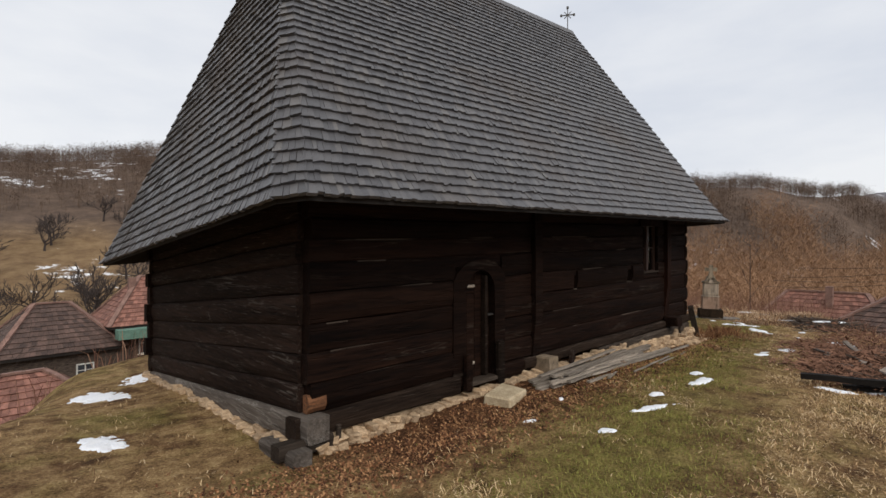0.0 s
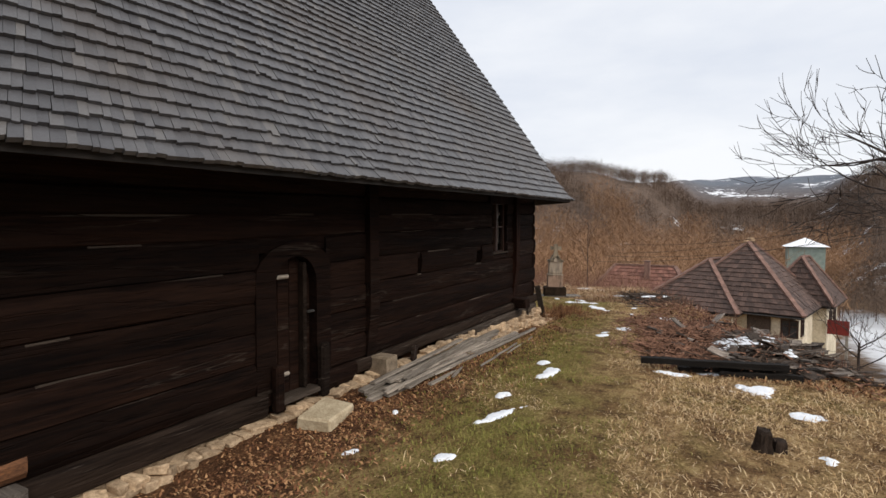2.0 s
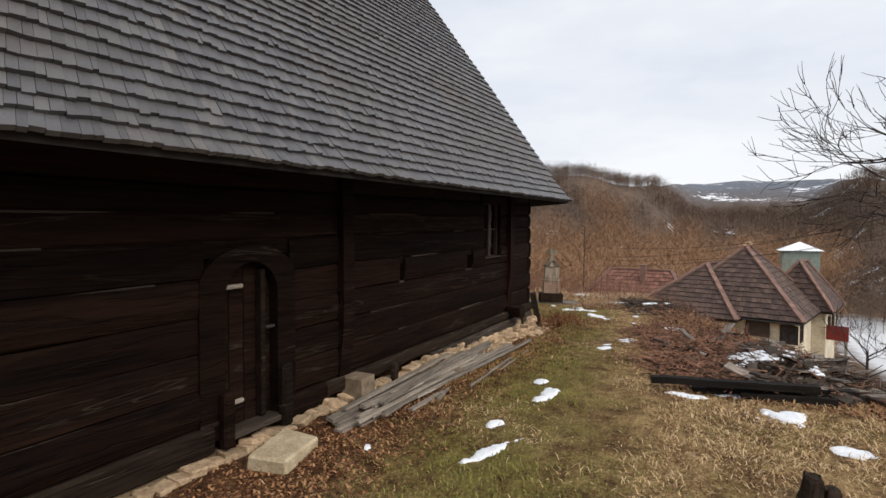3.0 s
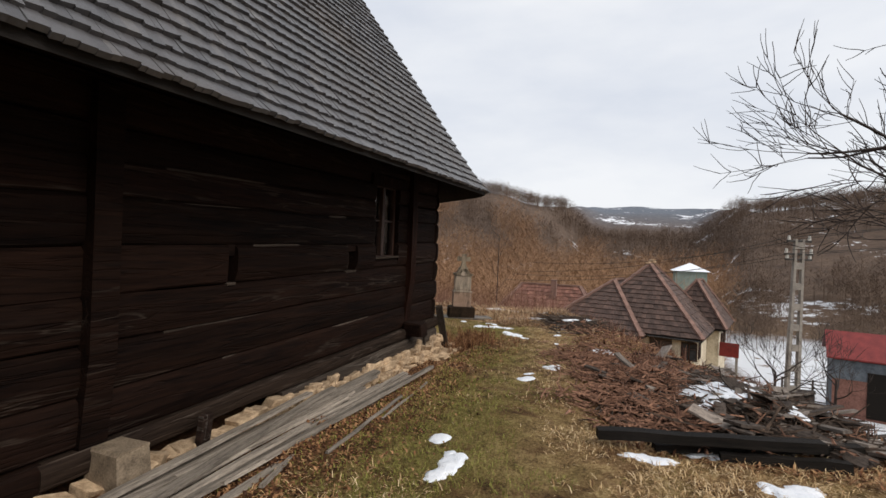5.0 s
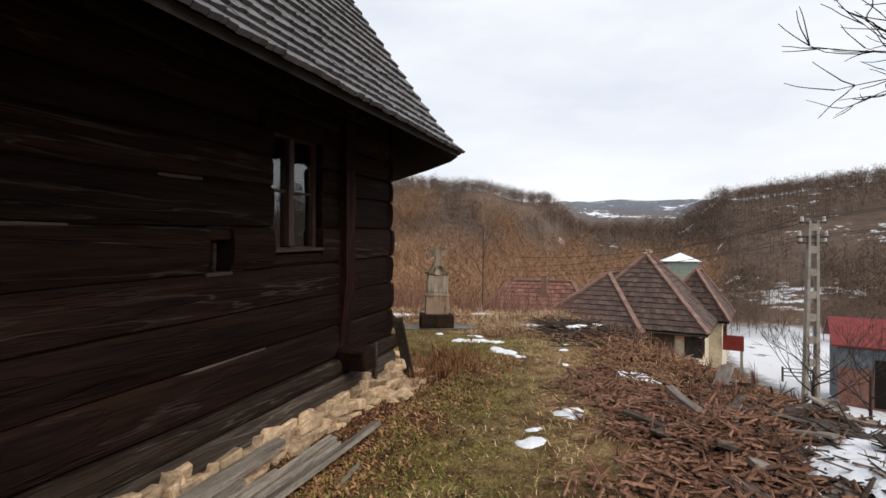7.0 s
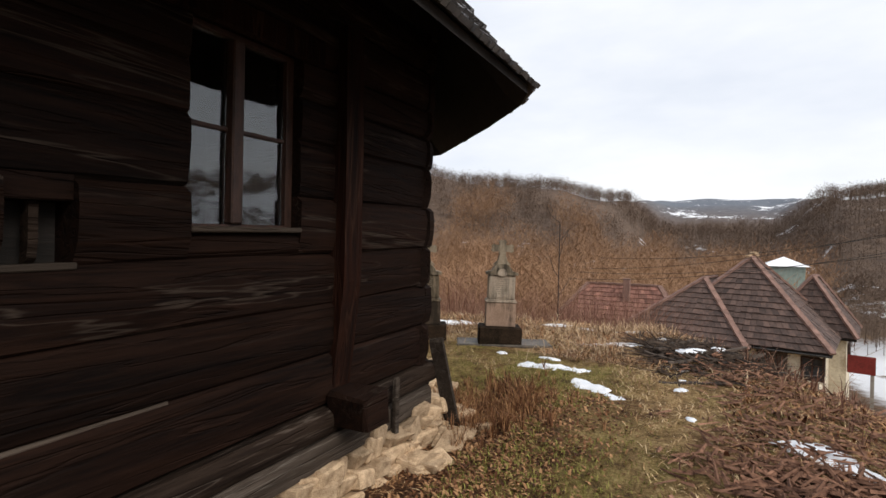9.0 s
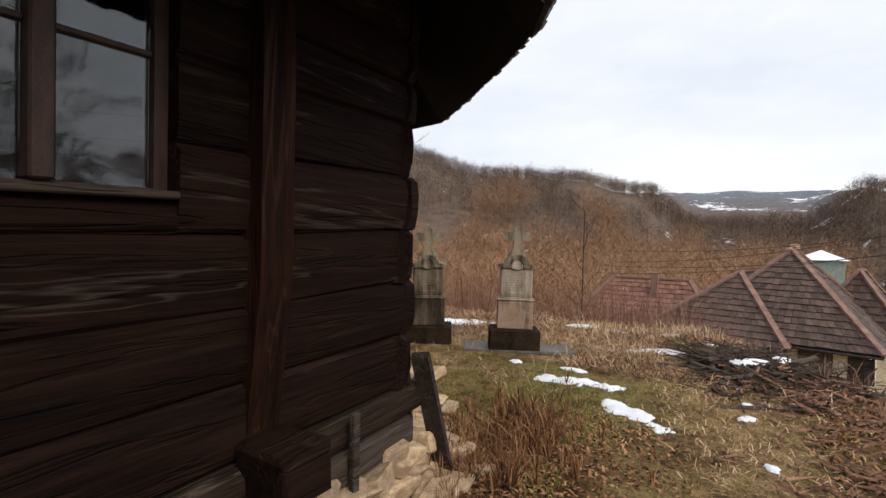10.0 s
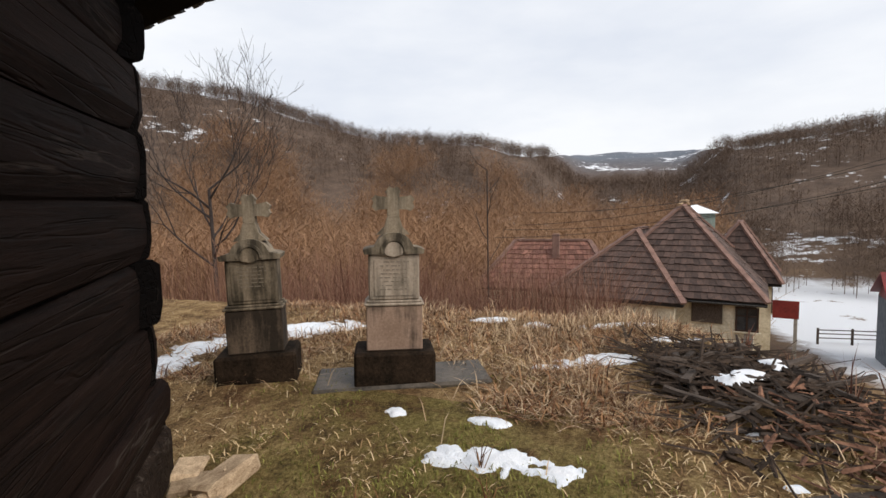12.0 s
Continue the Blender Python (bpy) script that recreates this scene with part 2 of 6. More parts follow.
    lie = calc(nt, "MULTIPLY", ramp_of(nt, calc(nt, "ADD", calc(nt, "MULTIPLY", noise_of(nt, pos, 0.022, 4, 0.55), 0.6), calc(nt, "ADD", calc(nt, "MULTIPLY", f2, 0.4), calc(nt, "MULTIPLY", calc(nt, "MULTIPLY", calc(nt, "SUBTRACT", -90.0, y), 0.02, True), 0.1))), [(0.575, (0, 0, 0)), (0.60, (1, 1, 1))]), far)
    south = calc(nt, "MULTIPLY", calc(nt, "MULTIPLY", calc(nt, "SUBTRACT", x, 30.0), 0.3, True), calc(nt, "MULTIPLY", calc(nt, "SUBTRACT", -6.5, calc(nt, "ADD", y, calc(nt, "MULTIPLY", f2, 6.0))), 0.5, True))
    south = calc(nt, "MULTIPLY", south, calc(nt, "MULTIPLY", calc(nt, "SUBTRACT", 110.0, calc(nt, "ADD", r, calc(nt, "MULTIPLY", f2, 18.0))), 0.12, True))
    broken = ramp_of(nt, f2, [(0.62, (1, 1, 1)), (0.66, (0, 0, 0))])
    snow = calc(nt, "MAXIMUM", lie, calc(nt, "MULTIPLY", south, broken))
    col = blend(nt, snow, col, (0.78, 0.8, 0.84))
    nt.links.new(col, b.inputs["Base Color"])
    b.inputs["Roughness"].default_value = 0.92
    b.inputs["Specular IOR Level"].default_value = 0.15
    bump_to(nt, b, calc(nt, "ADD", n3, n2), 1.0, 0.09)
    return m


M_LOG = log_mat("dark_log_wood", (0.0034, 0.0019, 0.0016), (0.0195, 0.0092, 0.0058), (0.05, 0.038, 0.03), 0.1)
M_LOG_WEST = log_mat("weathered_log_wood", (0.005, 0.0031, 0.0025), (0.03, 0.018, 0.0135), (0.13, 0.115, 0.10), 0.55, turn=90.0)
M_LOG_APSE = log_mat("dark_apse_log_wood", (0.004, 0.0024, 0.0019), (0.018, 0.0094, 0.0066), (0.055, 0.043, 0.035), 0.12, turn=-37.0)
# east copy of the same logs, that side's deeper shade set into the colour
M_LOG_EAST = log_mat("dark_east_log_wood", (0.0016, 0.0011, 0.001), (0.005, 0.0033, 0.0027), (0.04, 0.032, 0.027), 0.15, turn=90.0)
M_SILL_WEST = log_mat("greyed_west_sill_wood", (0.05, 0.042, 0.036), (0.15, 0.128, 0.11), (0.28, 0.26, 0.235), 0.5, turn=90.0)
M_SILL = log_mat("greyed_sill_wood", (0.025, 0.019, 0.015), (0.075, 0.058, 0.046), (0.17, 0.15, 0.13), 0.5)
M_SILL_DARK = log_mat("brown_sill_wood", (0.007, 0.0045, 0.0035), (0.03, 0.02, 0.0145), (0.10, 0.08, 0.065), 0.4)
M_RED = log_mat("reddish_post_wood", (0.0035, 0.0018, 0.0014), (0.02, 0.0068, 0.0036), (0.04, 0.02, 0.013), 0.12, stretch=(5.0, 5.0, 0.35))
M_RAW = plain("raw_orange_wood", (0.02, 0.01, 0.006), (0.24, 0.10, 0.04), 6.0, 0.8, 0.6, 0.006, (1, 5, 5))
M_ENDGRAIN = plain("end_grain_wood", (0.10, 0.075, 0.05), (0.30, 0.23, 0.16), 9.0, 0.85, 0.5, 0.004)
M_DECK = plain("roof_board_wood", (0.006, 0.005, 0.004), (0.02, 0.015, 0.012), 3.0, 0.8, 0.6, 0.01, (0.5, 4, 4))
M_SHINGLE = shingle_mat("grey_shingle_wood", True)
M_SHINGLE_PIECE = shingle_mat("grey_shingle_piece", False)
M_GLASS = glass_mat("old_window_glass")
M_FRAME = plain("brown_window_paint", (0.013, 0.006, 0.004), (0.05, 0.022, 0.014), 8.0, 0.6, 0.4, 0.003, (4, 4, 1))
M_STONE = plain("base_stone", (0.23, 0.15, 0.085), (0.58, 0.43, 0.28), 5.0, 0.9, 0.7, 0.015, vary="ob")
M_STEP = plain("door_stone", (0.30, 0.23, 0.14), (0.55, 0.46, 0.32), 5.0, 0.9, 0.7, 0.015)
M_GRAVE = grave_mat("pale_gravestone", (0.46, 0.385, 0.305), (0.27, 0.21, 0.16), (0.05, 0.042, 0.03), 0.50, 0.64)
M_GRAVE_DARK = grave_mat("mossy_gravestone", (0.34, 0.27, 0.19), (0.15, 0.115, 0.08), (0.028, 0.022, 0.014), 0.45, 0.58)
M_GRAVE_PED = grave_mat("stained_pedestal_stone", (0.40, 0.28, 0.21), (0.24, 0.16, 0.115), (0.03, 0.022, 0.016), 0.5, 0.62)
M_GRAVE_TOP = grave_mat("algae_dark_capstone", (0.34, 0.28, 0.205), (0.17, 0.133, 0.09), (0.02, 0.016, 0.011), 0.45, 0.58)
M_GRAVE_BLACK = grave_mat("blackened_pedestal_stone", (0.24, 0.17, 0.12), (0.09, 0.066, 0.046), (0.013, 0.010, 0.007), 0.38, 0.53)
M_PALEGREEN = plain("pale_green_plaster", (0.15, 0.19, 0.165), (0.27, 0.32, 0.28), 2.0, 0.9, 0.2, 0.01)
M_PLINTH = plain("wet_dark_plinth", (0.006, 0.005, 0.0035), (0.04, 0.026, 0.017), 6.0, 0.85, 0.9, 0.012, spec=0.06)
M_SLAB = plain("wet_concrete_slab", (0.035, 0.029, 0.023), (0.12, 0.098, 0.076), 4.0, 0.45, 0.6, 0.01, spec=0.2)
M_PLASTER = plain("yellowed_plaster", (0.40, 0.34, 0.24), (0.72, 0.66, 0.53), 1.2, 0.9, 0.2, 0.01)
M_SNOW = plain("wet_snow", (0.74, 0.78, 0.84), (0.9, 0.91, 0.94), 9.0, 0.55, 0.7, 0.03)
M_PLANK = plain("grey_plank_wood", (0.085, 0.068, 0.054), (0.38, 0.325, 0.265), 4.0, 0.8, 0.6, 0.006, (0.6, 9, 9), vary="ob")
M_BEAM = plain("charred_beam_wood", (0.004, 0.0035, 0.003), (0.02, 0.016, 0.013), 4.0, 0.75, 0.7, 0.01, (0.5, 6, 6), vary="ob", spec=0.12)
M_SCRAP = plain("broken_board_wood", (0.016, 0.012, 0.010), (0.12, 0.092, 0.074), 5.0, 0.8, 0.6, 0.006, (1, 5, 5), vary="ob", spec=0.15)
M_SCRAP_MANY = plain("splintered_wood", (0.012, 0.009, 0.007), (0.085, 0.058, 0.042), 5.0, 0.85, 0.6, 0.006, (1, 3, 3), vary="island", spec=0.12)
M_STUMP = plain("stump_bark", (0.012, 0.009, 0.007), (0.055, 0.038, 0.028), 9.0, 0.9, 0.9, 0.02, (3, 3, 1), spec=0.12)
M_TILE = plain("old_roof_tile", (0.04, 0.027, 0.024), (0.125, 0.078, 0.062), 1.5, 0.75, 0.4, 0.02, vary="island")
M_TILE_RED = plain("red_roof_tile", (0.12, 0.053, 0.04), (0.29, 0.14, 0.105), 1.2, 0.8, 0.4, 0.02, vary="island")
M_RIDGE_TILE = plain("ridge_tile", (0.12, 0.07, 0.057), (0.27, 0.16, 0.128), 3.0, 0.8, 0.4, 0.02)
M_CONCRETE = plain("pole_concrete", (0.17, 0.155, 0.14), (0.34, 0.32, 0.29), 3.0, 0.9, 0.3, 0.01)
M_METAL = plain("dull_iron", (0.03, 0.03, 0.03), (0.09, 0.085, 0.08), 8.0, 0.5, 0.3, 0.004, metal=0.7)
M_BARK = plain("bare_twig_bark", (0.018, 0.014, 0.013), (0.065, 0.05, 0.045), 14.0, 0.9, 0.7, 0.006)
M_TWIG = blade_mat("red_brown_stems", [(0.2, (0.09, 0.04, 0.028)), (0.5, (0.19, 0.09, 0.062)), (0.8, (0.34, 0.205, 0.14))], each=0.7)
M_THICKET = blade_mat("brown_thicket_twigs", [(0.25, (0.175, 0.098, 0.057)), (0.5, (0.265, 0.15, 0.082)), (0.72, (0.35, 0.212, 0.12))], each=0.16)
M_FOREST = blade_mat("far_bare_wood", [(0.25, (0.086, 0.06, 0.048)), (0.5, (0.125, 0.085, 0.062)), (0.75, (0.17, 0.115, 0.078))], each=0.16)
M_STRAW = blade_mat("dry_grass_blades", [(0.22, (0.11, 0.055, 0.026)), (0.40, (0.40, 0.245, 0.115)), (0.60, (0.64, 0.455, 0.24)), (0.85, (0.72, 0.55, 0.34))], each=0.75)
M_GRASS = blade_mat("short_green_blades", [(0.2, (0.085, 0.08, 0.018)), (0.5, (0.21, 0.205, 0.047)), (0.8, (0.37, 0.33, 0.10))])
M_LITTER = blade_mat("brown_leaf_litter", [(0.2, (0.05, 0.022, 0.012)), (0.5, (0.19, 0.083, 0.038)), (0.8, (0.42, 0.235, 0.115))], each=0.66)
M_REDPAINT = plain("red_sheet_metal", (0.12, 0.013, 0.012), (0.22, 0.03, 0.026), 2.0, 0.5, 0.2, 0.01)
M_GREENPAINT = plain("green_awning", (0.06, 0.13, 0.10), (0.14, 0.24, 0.19), 3.0, 0.7, 0.2, 0.01)
M_DARKGLASS = plain("dark_pane", (0.015, 0.018, 0.022), (0.05, 0.055, 0.065), 2.0, 0.12, 0.05, 0.002)
M_WHITE = plain("flaking_white_paint", (0.3, 0.3, 0.28), (0.66, 0.66, 0.63), 12.0, 0.8, 0.4, 0.004)
M_INK = plain("worn_inscription", (0.14, 0.115, 0.085), (0.24, 0.2, 0.155), 9.0, 0.9, 0.2, 0.002)
M_BLUEWALL = plain("grey_blue_shed_boards", (0.06, 0.075, 0.09), (0.16, 0.18, 0.2), 3.0, 0.8, 0.3, 0.01)
M_CHIP = plain("red_brown_shingle_chips", (0.045, 0.02, 0.014), (0.31, 0.165, 0.105), 4.0, 0.85, 0.5, 0.005, vary="island", spec=0.15)
M_SCRAP_GREY = plain("bleached_board_wood", (0.08, 0.065, 0.055), (0.30, 0.25, 0.21), 5.0, 0.8, 0.6, 0.006, (1, 5, 5), vary="ob", spec=0.2)
M_STRAW_DULL = blade_mat("dull_brown_straw", [(0.2, (0.11, 0.062, 0.036)), (0.45, (0.34, 0.22, 0.125)), (0.75, (0.64, 0.48, 0.31))], each=0.7)
M_GROUND = ground_mat()

# ---------- helpers for building ----------
def mesh_of(name, bm):
    me = bpy.data.meshes.new(name)
    bm.to_mesh(me)
    bm.free()
    return me


def part(name, bm, material, parent=None, label="", smooth=False):
    """One mesh object from a bmesh (or a ready mesh), under a thing or a part."""
    me = bm if isinstance(bm, bpy.types.Mesh) else mesh_of(name, bm)
    if not me.materials:
        me.materials.append(material)
    if smooth:
        me.shade_smooth()
    ob = new(name, me)
    if parent is not None:
        ob.parent = parent
    if label:
        ob["label"] = label
    return ob


def thing(name, m, label, category, group="", kind=""):
    e = new(name)
    e.empty_display_size = 0.1
    e.matrix_world = m
    return tagged(e, label, category, group, kind)


def box(bm, x0, x1, y0, y1, z0, z1, m=None):
    vs = [bm.verts.new(p) for p in ((x0, y0, z0), (x1, y0, z0), (x1, y1, z0), (x0, y1, z0), (x0, y0, z1), (x1, y0, z1), (x1, y1, z1), (x0, y1, z1))]
    for f in ((3, 2, 1, 0), (4, 5, 6, 7), (0, 1, 5, 4), (1, 2, 6, 5), (2, 3, 7, 6), (3, 0, 4, 7)):
        bm.faces.new([vs[i] for i in f])
    if m is not None:
        bmesh.ops.transform(bm, matrix=m, verts=vs)
    return vs


def boxed(x0, x1, y0, y1, z0, z1, bevel=0.0, m=None):
    bm = bmesh.new()
    box(bm, x0, x1, y0, y1, z0, z1)
    if bevel:
        bmesh.ops.bevel(bm, geom=bm.edges[:], offset=bevel, segments=1, affect="EDGES", profile=0.5)
    if m is not None:
        bmesh.ops.transform(bm, matrix=m, verts=bm.verts[:])
    return bm


def smooth01(a, b, x):
    t = min(1.0, max(0.0, (x - a) / (b - a)))
    return t * t * (3 - 2 * t)


# ---------- the ground, one sheet to the horizon ----------
HILLS = [(-180, 8), (-40, 8), (-10, 7.6), (0, 8.2), (6, 9.0), (10, 9.6), (25, 11.4), (41, 11.9), (50, 11.4), (54, 10.4), (60, 8.7), (66, 7.5), (72, 7.0), (76, 6.9), (79, 6.0), (82, 5.5), (86, 5.3), (91, 5.3), (97, 5.1), (101, 5.2), (106, 5.7), (110, 6.0), (130, 7.6), (180, 8)]


def hill_top(az):
    for (a, e), (b, f) in zip(HILLS, HILLS[1:]):
        if a <= az <= b:
            return e + (f - e) * (az - a) / (b - a)
    return 8.0


def height(x, y):
    """Height of the ground."""
    s = max(0.0, -0.4 + 0.45 * min(10.0, max(0.0, x - 9.2)) - y)
    e = max(0.0, x - 17.5)
    n = max(0.0, y - 12.5) + max(0.0, (y - 6.8 - 0.6 * abs(x + 2)) * 0.5) * smooth01(2.2, -0.6, x)
    d = math.sqrt(s * s + e * e + n * n)
    z = -12.0 * (1 - math.exp(-d * 0.044)) * smooth01(0, 1.4, d)
    # hump where the walk begins, sunk ground round the near corner of the church
    z += 0.34 * math.exp(-((x - 0.6) ** 2 / 5.0 + (y - 0.2) ** 2 / 3.2))
    z -= 0.27 * math.exp(-((x - 2.0) ** 2 / 7.0 + (y - 5.6) ** 2 / 5.0)) + 0.5 * smooth01(5.2, 11.0, y) * smooth01(5.0, 1.5, x)
    z -= 0.17 * smooth01(3.9, 4.6, y) * smooth01(7.6, 9.4, x) * smooth01(14.2, 12.6, x)
    r = math.hypot(x - 8, y - 3)
    if r > 62:
        az = math.degrees(math.atan2(x - 8, y - 3))
        far = 290 + 330 * smooth01(81, 88, az) * smooth01(102, 96, az)
        top = math.tan(math.radians(hill_top(az))) * far
        k = smooth01(62 if az < 30 else 80, far, r)
        z += (top + 12) * (k ** 1.1)
    if r < 60:
        z += 0.035 * noise.noise((x * 1.3, y * 1.3, 0)) + 0.015 * noise.noise((x * 4, y * 4, 3))
    else:
        z += 2.5 * noise.noise((x * 0.02, y * 0.02, 1)) * smooth01(60, 120, r)
    return z


def axis_steps(lo, hi, fine, centre_lo, centre_hi, grow):
    pts = list(np.arange(centre_lo, centre_hi, fine))
    step, p = fine, centre_hi
    while p < hi:
        pts.append(p)
        step *= grow
        p += step
    step, p = fine * grow, centre_lo - fine
    while p > lo:
        pts.insert(0, p)
        step *= grow
        p -= step
    return pts


def build_ground():
    xs = axis_steps(-900, 1800, 0.16, -4, 20, 1.06)
    ys = axis_steps(-1500, 1500, 0.16, -6, 13, 1.06)
    verts = [(x, y, height(x, y)) for y in ys for x in xs]
    w = len(xs)
    faces = [(j * w + i, j * w + i + 1, (j + 1) * w + i + 1, (j + 1) * w + i) for j in range(len(ys) - 1) for i in range(w - 1)]
    me = bpy.data.meshes.new("ground")
    me.from_pydata(verts, [], faces)
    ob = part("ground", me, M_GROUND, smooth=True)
    return tagged(ob, "patchy winter meadow with dry grass, bare brown soil and moss", "ground", kind="structure")


ground = build_ground()


def bulk(name, verts, faces, material, parent=None, smooth=False):
    me = bpy.data.meshes.new(name)
    me.from_pydata(np.asarray(verts).tolist() if isinstance(verts, np.ndarray) else verts, [], faces.tolist() if isinstance(faces, np.ndarray) else faces)
    return part(name, me, material, parent, smooth=smooth)

# ---------- the log church, settled towards its north-west corner ----------
LEN, WID = 9.68, 6.0
CX, CY, CZ = 2.37, 5.04, -0.2
church = thing("church", pose(CX, CY, CZ, 0, 0, -0.8), "small old log church with steep grey shingle roof", "church")
COURSES = [0.34, 0.66, 0.98, 1.29, 1.62, 1.95, 2.20, 2.43, 2.75, 3.05]
PLAN = [(0, 0), (LEN, 0), (LEN + 1.55, 1.18), (LEN + 1.55, WID - 1.18), (LEN, WID), (-0.2, WID)]
RIDGE_Z, RIDGE_W, RIDGE_E = 7.95, (1.15, 3.0), (9.45, 3.0)


def settle(x, y):
    return 0.03 * x - 0.09 * y * max(0.0, 1 - max(x, 0.0) / LEN)


def cpart(name, bm, material, parent=None, label="", smooth=False):
    """A part of the church; its mesh follows the settling of the building."""
    for v in bm.verts:
        v.co.z += settle(v.co.x, v.co.y)
    return part(name, bm, material, parent or church, label, smooth)


rnd = random.Random(11)


def log_bm(p0, p1, z0, z1, depth=0.2, seed=0, bulge=0.008, steps=0.3):
    """A hewn log from p0 to p1 (its outer face), waning edges, slight waves."""
    a, b = Vector((*p0, 0)), Vector((*p1, 0))
    u = b - a
    n = max(2, int(u.length / steps))
    u.normalize()
    out = Vector((u.y, -u.x, 0))
    h = z1 - z0
    ring = [(-depth, 0.01), (-0.02, 0.004), (0.0, 0.02), (bulge, 0.3 * h), (bulge + 0.002, 0.66 * h), (bulge * 0.8, h - 0.034), (-0.024, h - 0.004), (-depth, h - 0.01)]
    bm = bmesh.new()
    rows = []
    for i in range(n + 1):
        p = a + (b - a) * (i / n)
        row = []
        for j, (o, z) in enumerate(ring):
            w = noise.noise((p.x * 1.7 + seed * 7.1, p.y * 1.7, j * 1.3 + seed)) * 0.011
            wz = noise.noise((p.x * 0.8 + seed * 3.3, p.y * 0.8, seed + 40)) * 0.02
            row.append(bm.verts.new(p + out * (o + w) + Vector((0, 0, z0 + z + (wz if 0 < j < 7 else 0)))))
        rows.append(row)
    for r0, r1 in zip(rows, rows[1:]):
        for j in range(len(ring)):
            k = (j + 1) % len(ring)
            bm.faces.new((r0[j], r0[k], r1[k], r1[j]))
    bm.faces.new(rows[0])
    bm.faces.new(rows[-1][::-1])
    bmesh.ops.recalc_face_normals(bm, faces=bm.faces[:])
    return bm


DOOR = (2.20, 3.12)
WIN = (7.53, 8.22)
SLITS = [(5.02, 5.10), (6.86, 7.08)]


def gaps(course):
    g = []
    if course <= 4:
        g.append(DOOR)
    if course in (3, 4, 5, 6):
        g.append(WIN)
    if course == 3:
        g += SLITS
    return sorted(g)


def log_wall(name, p0, p1, material, seed, holes=lambda c: [], poke=0.07, courses=COURSES, label="", inset=0.0):
    a, b = Vector(p0), Vector(p1)
    length = (b - a).length
    u = (b - a) / length
    wall = None
    first = True
    for c, (z0, z1) in enumerate(zip(courses, courses[1:])):
        ends = poke if (c + seed) % 2 == 0 else poke * 0.35
        spans, at = [], inset - ends - rnd.uniform(0, 0.05)
        for g0, g1 in holes(c):
            spans.append((at, g0))
            at = g1
        spans.append((at, length + ends + rnd.uniform(0, 0.05)))
        for s0, s1 in spans:
            bm = log_bm(a + u * s0, a + u * s1, z0, z1 + 0.012, seed=seed * 20 + c, bulge=0.012 + rnd.uniform(-0.01, 0.02))
            if first:
                wall = cpart(name, bm, material, None, label)
                first = False
            else:
                cpart("log", bm, material, wall)
    return wall


wall_s = log_wall("south_wall", PLAN[0], PLAN[1], M_LOG, 1, gaps, poke=0.05, inset=0.13, label="near-black hewn log wall with pale highlights drawn along cracks")
wall_se = log_wall("apse_wall", PLAN[1], PLAN[2], M_LOG_APSE, 2, poke=0.05)
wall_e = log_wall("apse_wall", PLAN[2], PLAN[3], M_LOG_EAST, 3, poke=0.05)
wall_ne = log_wall("apse_wall", PLAN[3], PLAN[4], M_LOG, 4, poke=0.05)
wall_n = log_wall("north_wall", PLAN[4], PLAN[5], M_LOG, 5)
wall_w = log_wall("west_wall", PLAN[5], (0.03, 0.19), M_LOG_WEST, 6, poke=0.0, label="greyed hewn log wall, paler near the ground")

# pale strips along some log joints: sunlit upper edges put in as colour
for c in range(1, 7):
    x = rnd.uniform(0.1, 0.8)
    while x < LEN - 0.4:
        x1 = min(x + rnd.uniform(0.25, 1.5), LEN - 0.1)
        clear = all(x1 < g0 - 0.12 or x > g1 + 0.12 for g0, g1 in gaps(c) + gaps(c - 1) + [(3.8, 4.04), (8.5, 8.72)])
        if clear:
            z = COURSES[c]
            edge = log_bm((x, 0.014), (x1, 0.014), z - 0.014, z - 0.003 + rnd.uniform(0, 0.005), 0.03, rnd.randrange(90), 0.006, 0.12)
            for v in edge.verts:
                v.co.z += 0.02 * noise.noise((v.co.x * 0.8, c * 3.1, 2))
            cpart("worn_edge", edge, M_SILL, wall_s, "pale strip standing for the lit edge of a log")
        x = x1 + rnd.uniform(0.3, 1.8)
# fillers above and below the two slits, and round the door head
for s0, s1 in SLITS:
    # sill gets the paler wood so that it looks lit against the logs
    cpart("slit_sill", boxed(s0 - 0.01, s1 + 0.01, -0.012, 0.12, 1.275, 1.302, 0.005), M_SILL, church, "sill of a small opening, toned pale as lit")
    cpart("log", boxed(s0 - 0.004, s1 + 0.004, 0.004, 0.2, 1.53, 1.632, 0.006), M_LOG, wall_s)
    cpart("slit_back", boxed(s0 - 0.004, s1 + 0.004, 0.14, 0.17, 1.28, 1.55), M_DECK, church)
rotten = log_bm((6.955, 0.05), (6.985, 0.05), 1.29, 1.54, 0.05, 33, 0.01, 0.02)
cpart("slit_bar", rotten, M_SILL_DARK, church, "rotten upright bar in the small opening")
cpart("log", boxed(DOOR[0] - 0.01, DOOR[1] + 0.01, 0.012, 0.2, 1.80, 1.95), M_LOG, wall_s)
cpart("log", log_bm((WIN[0] - 0.002, 0.0), (WIN[1] + 0.002, 0.0), 1.29, 1.42, 0.2, 93), M_LOG, wall_s)

# sill beams and lower boards along the south side, grey beams at the near corner
cpart("sill_beam", log_bm((3.6, -0.06), (LEN + 0.12, -0.06), 0.17, 0.34, 0.24, 71, 0.01), M_SILL_DARK, church, "greyed sill beam under the logs")
cpart("sill_beam", log_bm((-0.1, -0.05), (2.25, -0.05), 0.10, 0.35, 0.24, 72, 0.01), M_SILL_DARK, church)
cpart("sill_beam", log_bm((3.1, -0.05), (3.62, -0.05), 0.12, 0.35, 0.24, 73, 0.01), M_LOG, church)
